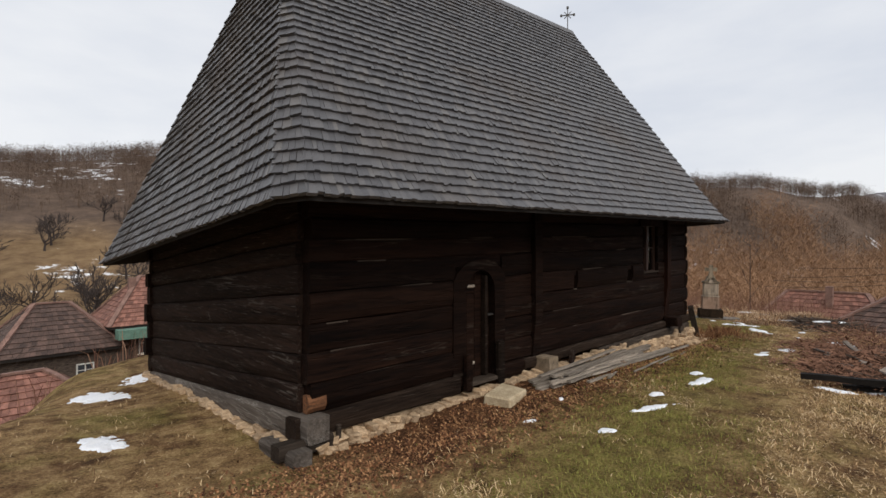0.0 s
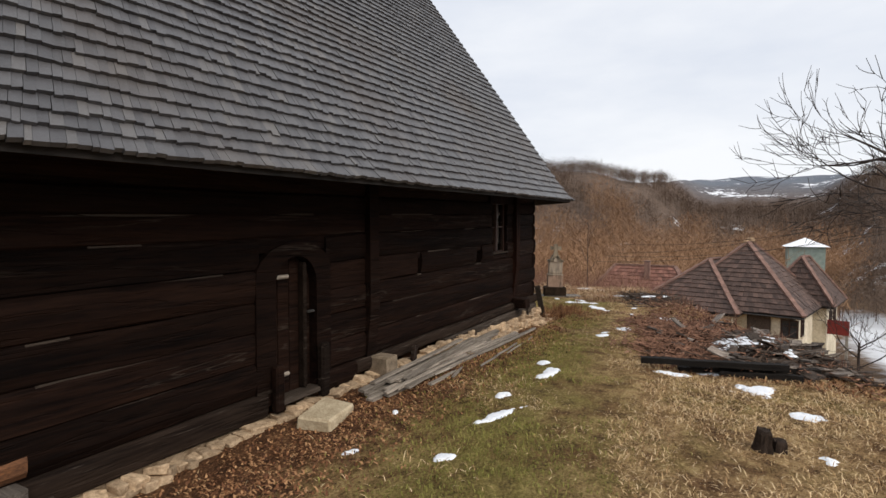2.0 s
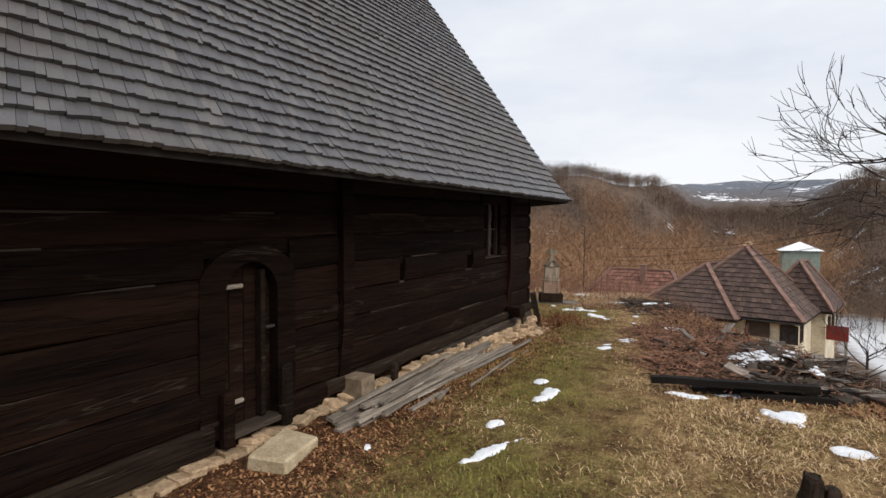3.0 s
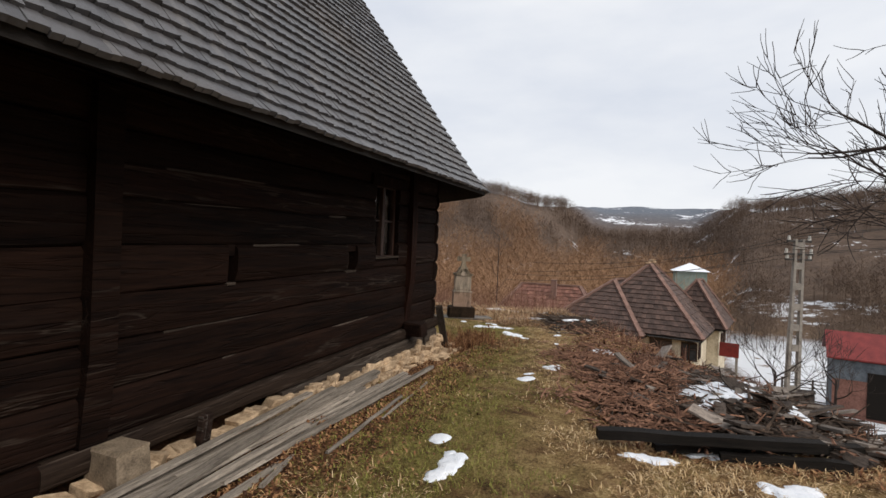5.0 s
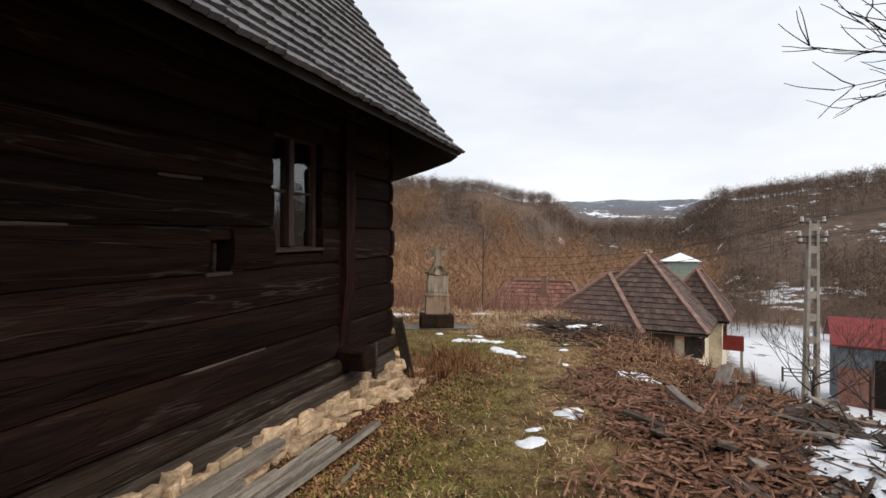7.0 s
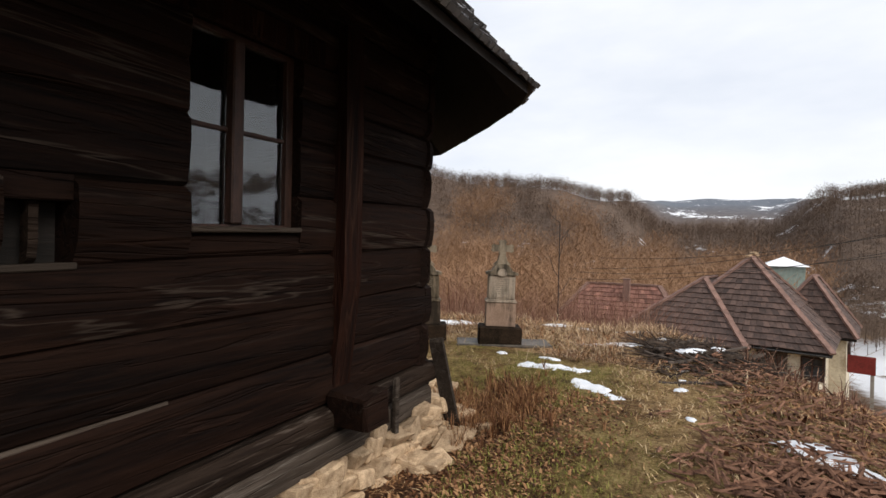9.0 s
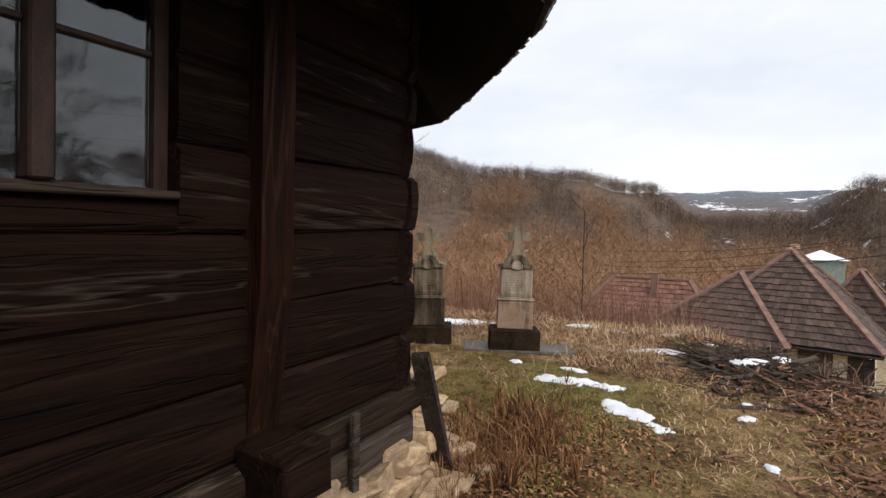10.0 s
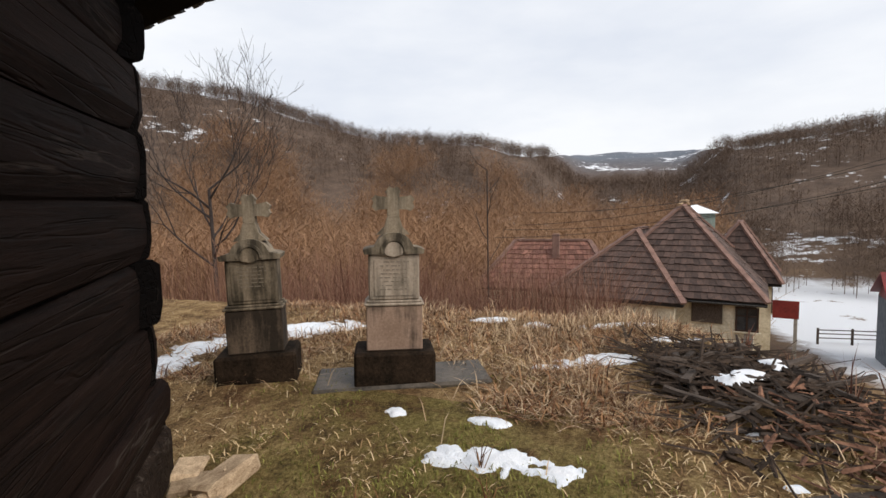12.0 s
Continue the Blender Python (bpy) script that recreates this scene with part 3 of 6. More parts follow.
cpart("lower_board", log_bm((5.7, -0.09), (LEN - 0.02, -0.09), 0.0, 0.18, 0.1, 74, 0.0), M_SILL, church)
cpart("batten", boxed(LEN - 0.62, LEN - 0.57, -0.14, -0.105, -0.1, 0.38, 0.006), M_SILL, church)
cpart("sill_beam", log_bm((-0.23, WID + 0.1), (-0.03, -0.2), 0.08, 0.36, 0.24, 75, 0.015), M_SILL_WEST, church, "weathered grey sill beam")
cpart("corner_beam", log_bm((-0.32, -0.16), (0.28, -0.16), -0.02, 0.15, 0.2, 76, 0.0, 0.15), M_SILL, church, "grey block under the corner")
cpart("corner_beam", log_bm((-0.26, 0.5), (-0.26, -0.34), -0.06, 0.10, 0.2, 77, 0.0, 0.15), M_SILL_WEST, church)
cpart("worn_log_end", log_bm((0.05, -0.006), (0.26, -0.006), 0.355, 0.56, 0.1, 81, 0.03, 0.03), M_RAW, church, "raw orange broken log end")
cpart("corner_peg", boxed(0.33, 0.38, -0.15, -0.1, -0.08, 0.2, 0.008), M_SILL, church)


# posts clasping the wall, with their stub beams at the foot
def clasp(x0, x1, z0, z1, material, foot):
    bm = log_bm((x0, -0.02), (x1, -0.02), z0, z1, 0.1, int(x0 * 10), 0.075, 0.09)
    bmesh.ops.recalc_face_normals(bm, faces=bm.faces[:])
    p = cpart("wall_post", bm, material, church, "upright post clasping the logs")
    fx0, fx1, fz0, fz1, fm = foot
    f = boxed(fx0, fx1, -0.32, 0.0, fz0, fz1, 0.018)
    for v in f.verts:
        v.co += Vector((rnd.uniform(-1, 1), rnd.uniform(-1, 1), rnd.uniform(-1, 1))) * 0.012
    cpart("stub_beam", f, fm, p, "stub beam end at the post's foot")


clasp(3.83, 4.01, 0.2, 2.7, M_LOG, (3.88, 4.12, 0.06, 0.33, M_ENDGRAIN))
clasp(8.52, 8.69, 0.42, 2.75, M_RED, (8.47, 8.72, 0.22, 0.43, M_LOG))


# door: arched frame, recessed plank leaf standing ajar, hinges, side stubs, threshold
def build_door():
    d0, d1 = DOOR
    bm = bmesh.new()
    w0, w1, spring, apex = d0 + 0.18, d1 - 0.16, 1.42, 1.74
    mid = (w0 + w1) / 2
    half = (w1 - w0) / 2
    n = 12
    inner = [(w0, 0.2)] + [(mid - half * math.cos(math.pi * i / n), spring + (apex - spring) * math.sin(math.pi * i / n)) for i in range(n + 1)] + [(w1, 0.2)]
    outer = [(d0 - 0.06, 0.2)] + [(mid - (half + 0.25) * math.cos(math.pi * i / n), spring + 0.1 + (apex + 0.06 - spring) * math.sin(math.pi * i / n)) for i in range(n + 1)] + [(d1 + 0.06, 0.2)]
    outer[1:-1] = [(min(max(x, d0 - 0.06), d1 + 0.06), z) for x, z in outer[1:-1]]
    rings = []
    for y in (-0.03, 0.14):
        rings.append(([bm.verts.new((x, y, z)) for x, z in inner], [bm.verts.new((x, y, z)) for x, z in outer]))
    (i0, o0), (i1, o1) = rings
    for k in range(len(inner) - 1):
        bm.faces.new((i0[k], o0[k], o0[k + 1], i0[k + 1]))
        bm.faces.new((i1[k], i1[k + 1], o1[k + 1], o1[k]))
        bm.faces.new((i0[k], i0[k + 1], i1[k + 1], i1[k]))
        bm.faces.new((o0[k], o1[k], o1[k + 1], o0[k + 1]))
    bmesh.ops.recalc_face_normals(bm, faces=bm.faces[:])
    door = cpart("door", bm, M_LOG, church, "low arched door frame of dark timber")
    xs = np.linspace(w0 - 0.03, w1 + 0.03, 5)
    for x0, x1 in zip(xs, xs[1:]):
        cpart("plank", boxed(x0, x1 - 0.008, 0.10, 0.14, 0.22, 1.8, 0.006), M_LOG, door)
    cpart("door_edge", boxed(w1 - 0.17, w1 - 0.115, 0.0, 0.1, 0.24, 1.66, 0.012), M_SILL_DARK, door, "worn brown upright bar on the leaf")
    for z in (1.5, 0.42):
        h = boxed(w0 + 0.0, w0 + 0.26, 0.055, 0.098, z, z + 0.045, 0.012)
        cpart("hinge", h, M_PLANK, door, "pale wooden hinge strap")
    cpart("threshold", boxed(w0 - 0.05, w1 + 0.05, -0.12, 0.14, 0.17, 0.225, 0.012), M_SILL, door, "worn grey threshold board")
    cpart("latch", boxed(w1 - 0.13, w1 - 0.03, -0.03, 0.03, 1.08, 1.11, 0.008), M_METAL, door)
    cpart("door_stub", boxed(w0 - 0.09, w0 + 0.02, -0.15, -0.055, 0.12, 0.62, 0.02), M_LOG, door)
    cpart("door_stub", boxed(w1 - 0.04, w1 + 0.09, -0.16, -0.055, 0.1, 0.72, 0.025), M_SILL_DARK, door)


build_door()


# window: deep reveal, two leaves with a thick middle post and one thin bar
def build_window():
    w0, w1, z0, z1 = WIN[0], WIN[1], 1.43, 2.43
    bm = bmesh.new()
    for x0, x1, a, b in ((w0, w0 + 0.035, z0, z1), (w1 - 0.05, w1, z0, z1)):
        box(bm, x0, x1, 0.06, 0.13, a, b)
    box(bm, w0 + 0.035, w1 - 0.05, 0.06, 0.13, z0, z0 + 0.03)
    box(bm, w0 + 0.035, w1 - 0.05, 0.06, 0.13, z1 - 0.03, z1)
    win = cpart("window", bm, M_FRAME, church, "small brown four-pane window in a deep log opening")
    xm = w0 + 0.30
    cpart("mullion", boxed(xm - 0.035, xm + 0.035, 0.035, 0.125, z0 + 0.032, z1 - 0.032, 0.008), M_FRAME, win)
    for x0, x1 in ((w0 + 0.037, xm - 0.037), (xm + 0.037, w1 - 0.052)):
        cpart("glazing_bar", boxed(x0, x1, 0.07, 0.11, z0 + 0.5, z0 + 0.522, 0.004), M_FRAME, win)
        for a, b in ((z0 + 0.032, z0 + 0.498), (z0 + 0.524, z1 - 0.032)):
            cpart("pane", boxed(x0 + 0.002, x1 - 0.002, 0.088, 0.092, a, b), M_GLASS, win)
    cpart("window_sill", boxed(w0 + 0.003, w1 - 0.003, -0.035, 0.058, z0 - 0.012, z0 + 0.016, 0.006), M_SILL, win, "pale worn sill board")
    cpart("lintel", boxed(w0 - 0.16, w1 + 0.16, -0.05, 0.0, z1 - 0.03, z1 + 0.13, 0.015), M_RED, win)


build_window()
# whitened slit on the apse, and the stained interior behind
u_se = (Vector(PLAN[2]) - Vector(PLAN[1])).normalized()
n_se = Vector((u_se.y, -u_se.x))


def on_apse(s0, s1, o0, o1, z0, z1, bevel=0.004):
    bm = boxed(s0, s1, o0, o1, z0, z1, bevel)
    for v in bm.verts:
        p = Vector(PLAN[1]) + u_se * v.co.x + n_se * (-v.co.y)
        v.co.x, v.co.y = p.x, p.y
    return bm


cpart("slit_board", on_apse(0.1, 0.15, -0.06, 0.03, 1.32, 1.52), M_WHITE, church, "small slit covered by flaking white board")
cpart("sill_beam", log_bm(Vector(PLAN[1]) + n_se * 0.05, Vector(PLAN[2]) + n_se * 0.05 + u_se * 0.08, 0.13, 0.352, 0.24, 78, 0.01), M_LOG_APSE, church)
cpart("lower_board", log_bm(Vector(PLAN[1]) + n_se * 0.07 + u_se * 0.1, Vector(PLAN[2]) + n_se * 0.07, -0.16, 0.126, 0.1, 79, 0.0), M_SILL_DARK, church, "reddish brown board under the apse sill")
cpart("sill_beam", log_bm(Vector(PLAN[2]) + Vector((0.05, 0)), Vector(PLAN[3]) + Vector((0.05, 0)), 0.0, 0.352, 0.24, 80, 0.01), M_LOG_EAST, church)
# leaning board at the east corner
foot, head = Vector((LEN + 0.2, -0.2, -0.32)), Vector((LEN + 0.03, -0.09, 0.54))
lean = log_bm((-0.06, 0), (0.06, 0), 0, (head - foot).length, 0.035, 55, 0.004, 0.03)
bmesh.ops.transform(lean, matrix=Matrix.Translation(foot) @ (head - foot).to_track_quat("Z", "Y").to_matrix().to_4x4() @ Matrix.Rotation(radians(40), 4, "Z"), verts=lean.verts[:])
cpart("leaning_board", lean, M_SILL, church, "dark weathered board leaning on the corner")


# ---------- roof ----------
def eave_points():
    pts = [(-0.4, -0.9), (LEN - 0.12, -0.9), (LEN + 0.2, -0.72), (LEN + 0.8, -0.2), (LEN + 2.02, 0.98), (LEN + 2.3, 2.0), (LEN + 2.3, WID - 2.0), (LEN + 2.02, WID - 0.98), (LEN + 0.9, WID + 0.4), (LEN - 0.1, WID + 0.9), (-0.86, WID + 0.8), (-0.58, -0.66)]
    return [Vector((x, y, 2.5 + 0.09 * math.sin(math.pi * min(1, max(0, x / LEN))) )) for x, y in pts]


def rise(p):
    """Flared foot of the roof: share of the height against share of the run."""
    return p * (1 - 0.36 * math.exp(-p / 0.11))


EAVES = eave_points()
TOPS = [Vector((*RIDGE_W, RIDGE_Z))] + [Vector((*RIDGE_E, RIDGE_Z))] * 9 + [Vector((*RIDGE_W, RIDGE_Z))] * 2


def roof_at(i, p, drop=0.0):
    e, r = EAVES[i], TOPS[i]
    q = e.lerp(r, p)
    q.z = e.z + (r.z - e.z) * rise(p) - drop + settle(q.x, q.y)
    return q


def build_roof():
    n = len(EAVES)
    ps = [0, 0.03, 0.07, 0.12, 0.18, 0.26, 0.4, 0.6, 0.8, 1.0]
    verts, faces = [], []
    for layer, drop in ((0, 0.0), (1, 0.06)):
        for i in range(n):
            for p in ps:
                verts.append(roof_at(i, p, drop))
    k = len(ps)
    for i in range(n):
        j = (i + 1) % n
        for a in range(k - 1):
            faces.append((i * k + a, j * k + a, j * k + a + 1, i * k + a + 1))
            o = n * k
            faces.append((o + i * k + a + 1, o + j * k + a + 1, o + j * k + a, o + i * k + a))
        faces.append((i * k, n * k + i * k, n * k + j * k, j * k))
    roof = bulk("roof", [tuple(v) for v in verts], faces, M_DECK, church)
    roof["label"] = "steep flared roof of weathered grey shingles"
    r = random.Random(5)
    many_v, many_f = [], []
    singles = []
    exposure = 0.165
    for i in range(n):
        j = (i + 1) % n
        if (EAVES[i] - EAVES[j]).length < 0.05:
            continue
        mid_len = ((roof_at(i, 1) + roof_at(j, 1)) / 2 - (roof_at(i, 0) + roof_at(j, 0)) / 2).length
        rows = int(mid_len / exposure)
        for c in range(rows):
            p0, p1 = c / rows, min(1.0, (c + 1.75) / rows)
            a0, b0, a1, b1 = roof_at(i, p0), roof_at(j, p0), roof_at(i, p1), roof_at(j, p1)
            if c == 0:
                a0 = a0 - (a1 - a0).normalized() * 0.05
                b0 = b0 - (b1 - b0).normalized() * 0.05
            width = (b0 - a0).length
            m = max(1, int(width / 0.065))
            cuts = [0.0]
            for s in range(m):
                cuts.append((s + 1 + (r.uniform(-0.25, 0.25) if s < m - 1 else 0)) / m)
            cuts[0], cuts[-1] = -0.03 / max(width, 0.1), 1 + 0.03 / max(width, 0.1)
            across = (b0 - a0).normalized()
            up = ((a1 + b1) / 2 - (a0 + b0) / 2).normalized()
            nrm = across.cross(up).normalized()
            wave = r.uniform(-0.006, 0.006)
            for s0, s1 in zip(cuts, cuts[1:]):
                slip = r.gauss(0, 0.007) + wave
                lift = 0.054 + r.uniform(0, 0.008)
                thick = 0.034
                g = 0.0015 / max(width, 0.2)
                q = [a0.lerp(b0, s0 + g), a0.lerp(b0, s1 - g), a1.lerp(b1, s1 - g), a1.lerp(b1, s0 + g)]
                q[0] = q[0] + up * (slip + r.gauss(0, 0.004))
                q[1] = q[1] + up * (slip + r.gauss(0, 0.004))
                top = [q[0] + nrm * lift, q[1] + nrm * (lift + 0.003 + r.uniform(-0.005, 0.005)), q[2] + nrm * 0.008, q[3] + nrm * 0.008]
                low = [v - nrm * thick for v in top]
                vs = top + low
                fs = [(0, 1, 2, 3), (0, 4, 5, 1), (1, 5, 6, 2), (3, 7, 4, 0), (4, 7, 6, 5)]
                if i == 0 and c < 4 and len(singles) < 296:
                    singles.append(([tuple(v) for v in vs], fs))
                else:
                    o = len(many_v)
                    many_v += [tuple(v) for v in vs]
                    many_f += [tuple(o + t for t in f) for f in fs]
    st = bulk("shingles", many_v, many_f, M_SHINGLE, roof)
    st["kind"] = "stuff"
    for vs, fs in singles:
        bulk("shingle", vs, fs, M_SHINGLE_PIECE, roof)
    # ridge boards and hip caps
    a, b = roof_at(0, 1.0), roof_at(3, 1.0)
    cap = bmesh.new()
    d = b - a
    for side in (-1, 1):
        vs = [a + Vector((-0.12, 0, 0.1)), b + Vector((0.12, 0, 0.1)), b + Vector((0.12, side * 0.16, -0.17)), a + Vector((-0.12, side * 0.16, -0.17))]
        lo = [v - Vector((0, 0, 0.04)) for v in vs]
        vv = [cap.verts.new(v) for v in vs + lo]
        for f in ((0, 1, 2, 3), (7, 6, 5, 4), (0, 4, 5, 1), (1, 5, 6, 2), (2, 6, 7, 3), (3, 7, 4, 0)):
            cap.faces.new([vv[t] for t in f])
    bmesh.ops.recalc_face_normals(cap, faces=cap.faces[:])
    part("ridge_board", cap, M_SHINGLE_PIECE, roof)
    # wrought cross on the east end of the ridge
    top = roof_at(3, 1.0) + Vector((-0.12, 0, 0.05))
    cross = bmesh.new()
    box(cross, -0.012, 0.012, -0.012, 0.012, 0, 0.62)
    box(cross, -0.011, 0.011, -0.17, 0.17, 0.40, 0.425)
    for ang in (45, 135):
        box(cross, -0.008, 0.008, -0.13, 0.13, -0.008, 0.008, Matrix.Translation((0, 0, 0.41)) @ Matrix.Rotation(radians(ang), 4, "X"))
    for y, z in ((0.17, 0.41), (-0.17, 0.41), (0, 0.62)):
        box(cross, -0.02, 0.02, y - 0.03, y + 0.03, z - 0.03, z + 0.03)
    bmesh.ops.transform(cross, matrix=Matrix.Translation(top) @ Matrix.Rotation(radians(35), 4, "Z"), verts=cross.verts[:])
    part("ridge_cross", cross, M_METAL, roof, "small iron cross")
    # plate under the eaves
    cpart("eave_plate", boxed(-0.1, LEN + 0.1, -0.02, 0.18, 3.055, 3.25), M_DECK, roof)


build_roof()

# ---------- stones, planks, snow and scrap round the church ----------
def stone_mesh(seed):
    """A broken field stone: a skewed block with knocked-off corners."""
    r = random.Random(seed * 13 + 5)
    bm = bmesh.new()
    box(bm, -0.33, 0.33, -0.33, 0.33, -0.24, 0.24)
    for v in bm.verts:
        v.co += Vector((r.uniform(-0.13, 0.1), r.uniform(-0.13, 0.1), r.uniform(-0.09, 0.07)))
    bmesh.ops.bevel(bm, geom=bm.edges[:], offset=0.06, segments=1, affect="EDGES", profile=0.5)
    for v in bm.verts:
        v.co += Vector((r.uniform(-1, 1), r.uniform(-1, 1), r.uniform(-1, 1))) * 0.022
    return mesh_of("stone", bm)


STONES = [stone_mesh(i) for i in range(7)]
for me in STONES:
    me.materials.append(M_STONE)


def stone(x, y, z, sx, sy, sz, parent=None, name="stone"):
    ob = new(name, STONES[rnd.randrange(7)])
    ob.parent = parent
    ob.matrix_local = Matrix.Translation((x, y, z)) @ Euler((rnd.uniform(-0.3, 0.3), rnd.uniform(-0.3, 0.3), rnd.uniform(0, 6.28))).to_matrix().to_4x4() @ Matrix.Diagonal((sx, sy, sz, 1))
    return ob


base = part("stone_footing", boxed(0.1, LEN - 0.1, 0.02, 0.2, -0.3, 0.12), M_STONE, church, "dry-laid footing of broken yellowish stones")


def block(p, turn, z, w, d, h):
    """One roughly squared stone of a dry wall, its long side along the wall."""
    ob = new("stone", STONES[rnd.randrange(7)])
    ob.parent = base
    ob.matrix_local = Matrix.Translation((p.x, p.y, z)) @ Euler((rnd.uniform(-0.18, 0.18), rnd.uniform(-0.22, 0.22), turn + rnd.uniform(-0.3, 0.3))).to_matrix().to_4x4() @ Matrix.Diagonal((w * 1.5, d * 1.5, h * 2.1, 1))


def dry_wall(p0, p1, out, top, size, sink=0.05):
    """Courses of stones from the ground up to the sill between two plan points."""
    a, b = Vector(p0), Vector(p1)
    length, u = (b - a).length, (b - a).normalized()
    turn = math.atan2(u.y, u.x)
    s = 0.0
    while s < length:
        w = rnd.uniform(0.7, 1.4) * size
        p = a + u * (s + w / 2)
        z = height(CX + p.x, CY + p.y) - CZ - sink
        lid = top + settle(p.x, p.y)
        k = 0
        while z < lid or k == 0:
            h = rnd.uniform(0.45, 0.75) * size
            q = p + out * (rnd.uniform(-0.02, 0.03) + max(0.0, 0.05 - 0.03 * k)) + u * rnd.uniform(-0.3, 0.3) * w
            block(q, turn, z + h / 2, w * rnd.uniform(0.8, 1.15), rnd.uniform(0.14, 0.2), h)
            z += h * 0.92
            k += 1
        s += w * 0.86


dry_wall((0.1, -0.05), (3.6, -0.05), Vector((0, -1)), 0.03, 0.12, 0.02)
dry_wall((3.6, -0.06), (6.6, -0.06), Vector((0, -1)), 0.08, 0.13, 0.02)
dry_wall((6.6, -0.05), (LEN + 0.05, -0.05), Vector((0, -1)), -0.03, 0.17)
dry_wall((-0.2, WID), (0.0, 0.25), Vector((-1, 0)), 0.04, 0.16)
dry_wall(Vector(PLAN[1]) + n_se * 0.1, Vector(PLAN[2]) + n_se * 0.1, n_se, -0.2, 0.17)
for k in range(28):
    p = Vector(PLAN[1]) + u_se * rnd.uniform(-0.1, 1.9) + n_se * rnd.uniform(0.12, 0.45)
    zg = height(CX + p.x, CY + p.y) - CZ
    sz = rnd.uniform(0.08, 0.24)
    stone(p.x, p.y, zg + rnd.uniform(0.0, 0.04), sz * 1.7, sz * 1.1, sz * 0.8, base)
for k in range(9):
    bx, by = LEN - 0.1 + rnd.uniform(-0.5, 0.45), rnd.uniform(-0.5, -0.15)
    zg = height(CX + bx, CY + by) - CZ
    sz = rnd.uniform(0.12, 0.3)
    stone(bx, by, zg + 0.03, sz * 1.4, sz, sz * 0.6, base)

step = boxed(-0.26, 0.26, -0.19, 0.19, -0.02, 0.13, 0.02)
for v in step.verts:
    v.co += Vector((noise.noise(v.co * 6), noise.noise(v.co * 6 + Vector((9, 0, 0))), 0)) * 0.05
step_ob = part("door_step", step, M_STEP)
step_ob.matrix_world = pose(4.95, 4.46, height(4.95, 4.46) - 0.01, 2, -3, 12)
tagged(step_ob, "rough yellowish stone slab lying before the low door", "stone step")


def board_bm(length, w, t, seed, bend=0.05):
    bm = bmesh.new()
    n = 10
    rows = []
    for i in range(n + 1):
        x = length * (i / n - 0.5)
        dy = bend * noise.noise((i * 0.23, seed * 3.7, 0)) * length * 0.1
        dz = 0.02 * noise.noise((i * 0.3, 0, seed * 2.9))
        ww = w * (1 + 0.12 * noise.noise((i * 0.5, seed, 5)))
        rows.append([bm.verts.new((x + 0.03 * noise.noise((j, seed, i)), dy + yy, dz + zz)) for j, (yy, zz) in enumerate(((-ww / 2, 0), (ww / 2, 0), (ww / 2 - 0.006, t), (-ww / 2 + 0.006, t)))])
    for r0, r1 in zip(rows, rows[1:]):
        for j in range(4):
            bm.faces.new((r0[j], r1[j], r1[(j + 1) % 4], r0[(j + 1) % 4]))
    bm.faces.new(rows[0][::-1])
    bm.faces.new(rows[-1])
    bmesh.ops.recalc_face_normals(bm, faces=bm.faces[:])
    return bm


def lay_board(name, p0, p1, w, t, z0, z1, seed, material, label, category, group, roll=0):
    a, b = Vector((*p0, height(*p0) + z0)), Vector((*p1, height(*p1) + z1))
    ob = part(name, board_bm((b - a).length, w, t, seed), material)
    rot = (b - a).to_track_quat("X", "Z").to_matrix().to_4x4()
    ob.matrix_world = Matrix.Translation((a + b) / 2) @ rot @ Matrix.Rotation(radians(roll), 4, "X")
    return tagged(ob, label, category, group)


PLANKS = [
    ((5.55, 4.5), (9.75, 4.74), 0.16, 0.04, 0.10, 0.20), ((5.6, 4.45), (9.3, 4.74), 0.15, 0.04, 0.03, 0.07),
    ((5.95, 4.42), (9.65, 4.72), 0.12, 0.05, 0.12, 0.16), ((5.5, 4.34), (8.9, 4.6), 0.16, 0.035, 0.02, 0.04),
    ((5.7, 4.26), (10.1, 4.5), 0.14, 0.04, 0.05, 0.13), ((6.0, 4.2), (10.35, 4.22), 0.13, 0.045, 0.06, 0.08),
    ((5.9, 4.1), (9.2, 4.62), 0.10, 0.035, 0.10, 0.13), ((6.3, 4.05), (9.9, 4.34), 0.10, 0.03, 0.02, 0.04),
    ((6.1, 4.28), (8.7, 4.7), 0.12, 0.035, 0.16, 0.20), ((6.7, 3.95), (8.6, 4.45), 0.06, 0.03, 0.03, 0.06),
    ((7.3, 3.85), (8.9, 3.98), 0.05, 0.025, 0.01, 0.02), ((5.75, 4.5), (8.2, 4.66), 0.13, 0.03, 0.16, 0.22),
    ((8.2, 3.85), (9.6, 3.98), 0.045, 0.02, 0.01, 0.01),
]
for k in range(8):
    x0, y0 = rnd.uniform(5.6, 7.0), rnd.uniform(4.15, 4.5)
    PLANKS.append(((x0, y0), (x0 + rnd.uniform(2.0, 3.6), y0 + rnd.uniform(0.06, 0.3)), rnd.uniform(0.06, 0.12), 0.03, rnd.uniform(0.03, 0.12), rnd.uniform(0.05, 0.16)))
for i, (p0, p1, w, t, z0, z1) in enumerate(PLANKS):
    lay_board("plank", p0, p1, w * 0.62, t * 0.8, z0 * 0.75, z1 * 0.75, i + 1, M_PLANK, "long weathered grey plank lying along the church footing" if w > 0.07 else "thin weathered grey lath lying in the grass", "plank", "planks along the church wall", rnd.uniform(-14, 14))
peg = part("short_stake", boxed(-0.06, 0.06, -0.03, 0.03, 0, 0.3, 0.01), M_LOG_WEST)
peg.matrix_world = pose(7.0, 4.78, height(7.0, 4.78) - 0.02, 4, 3, 10)
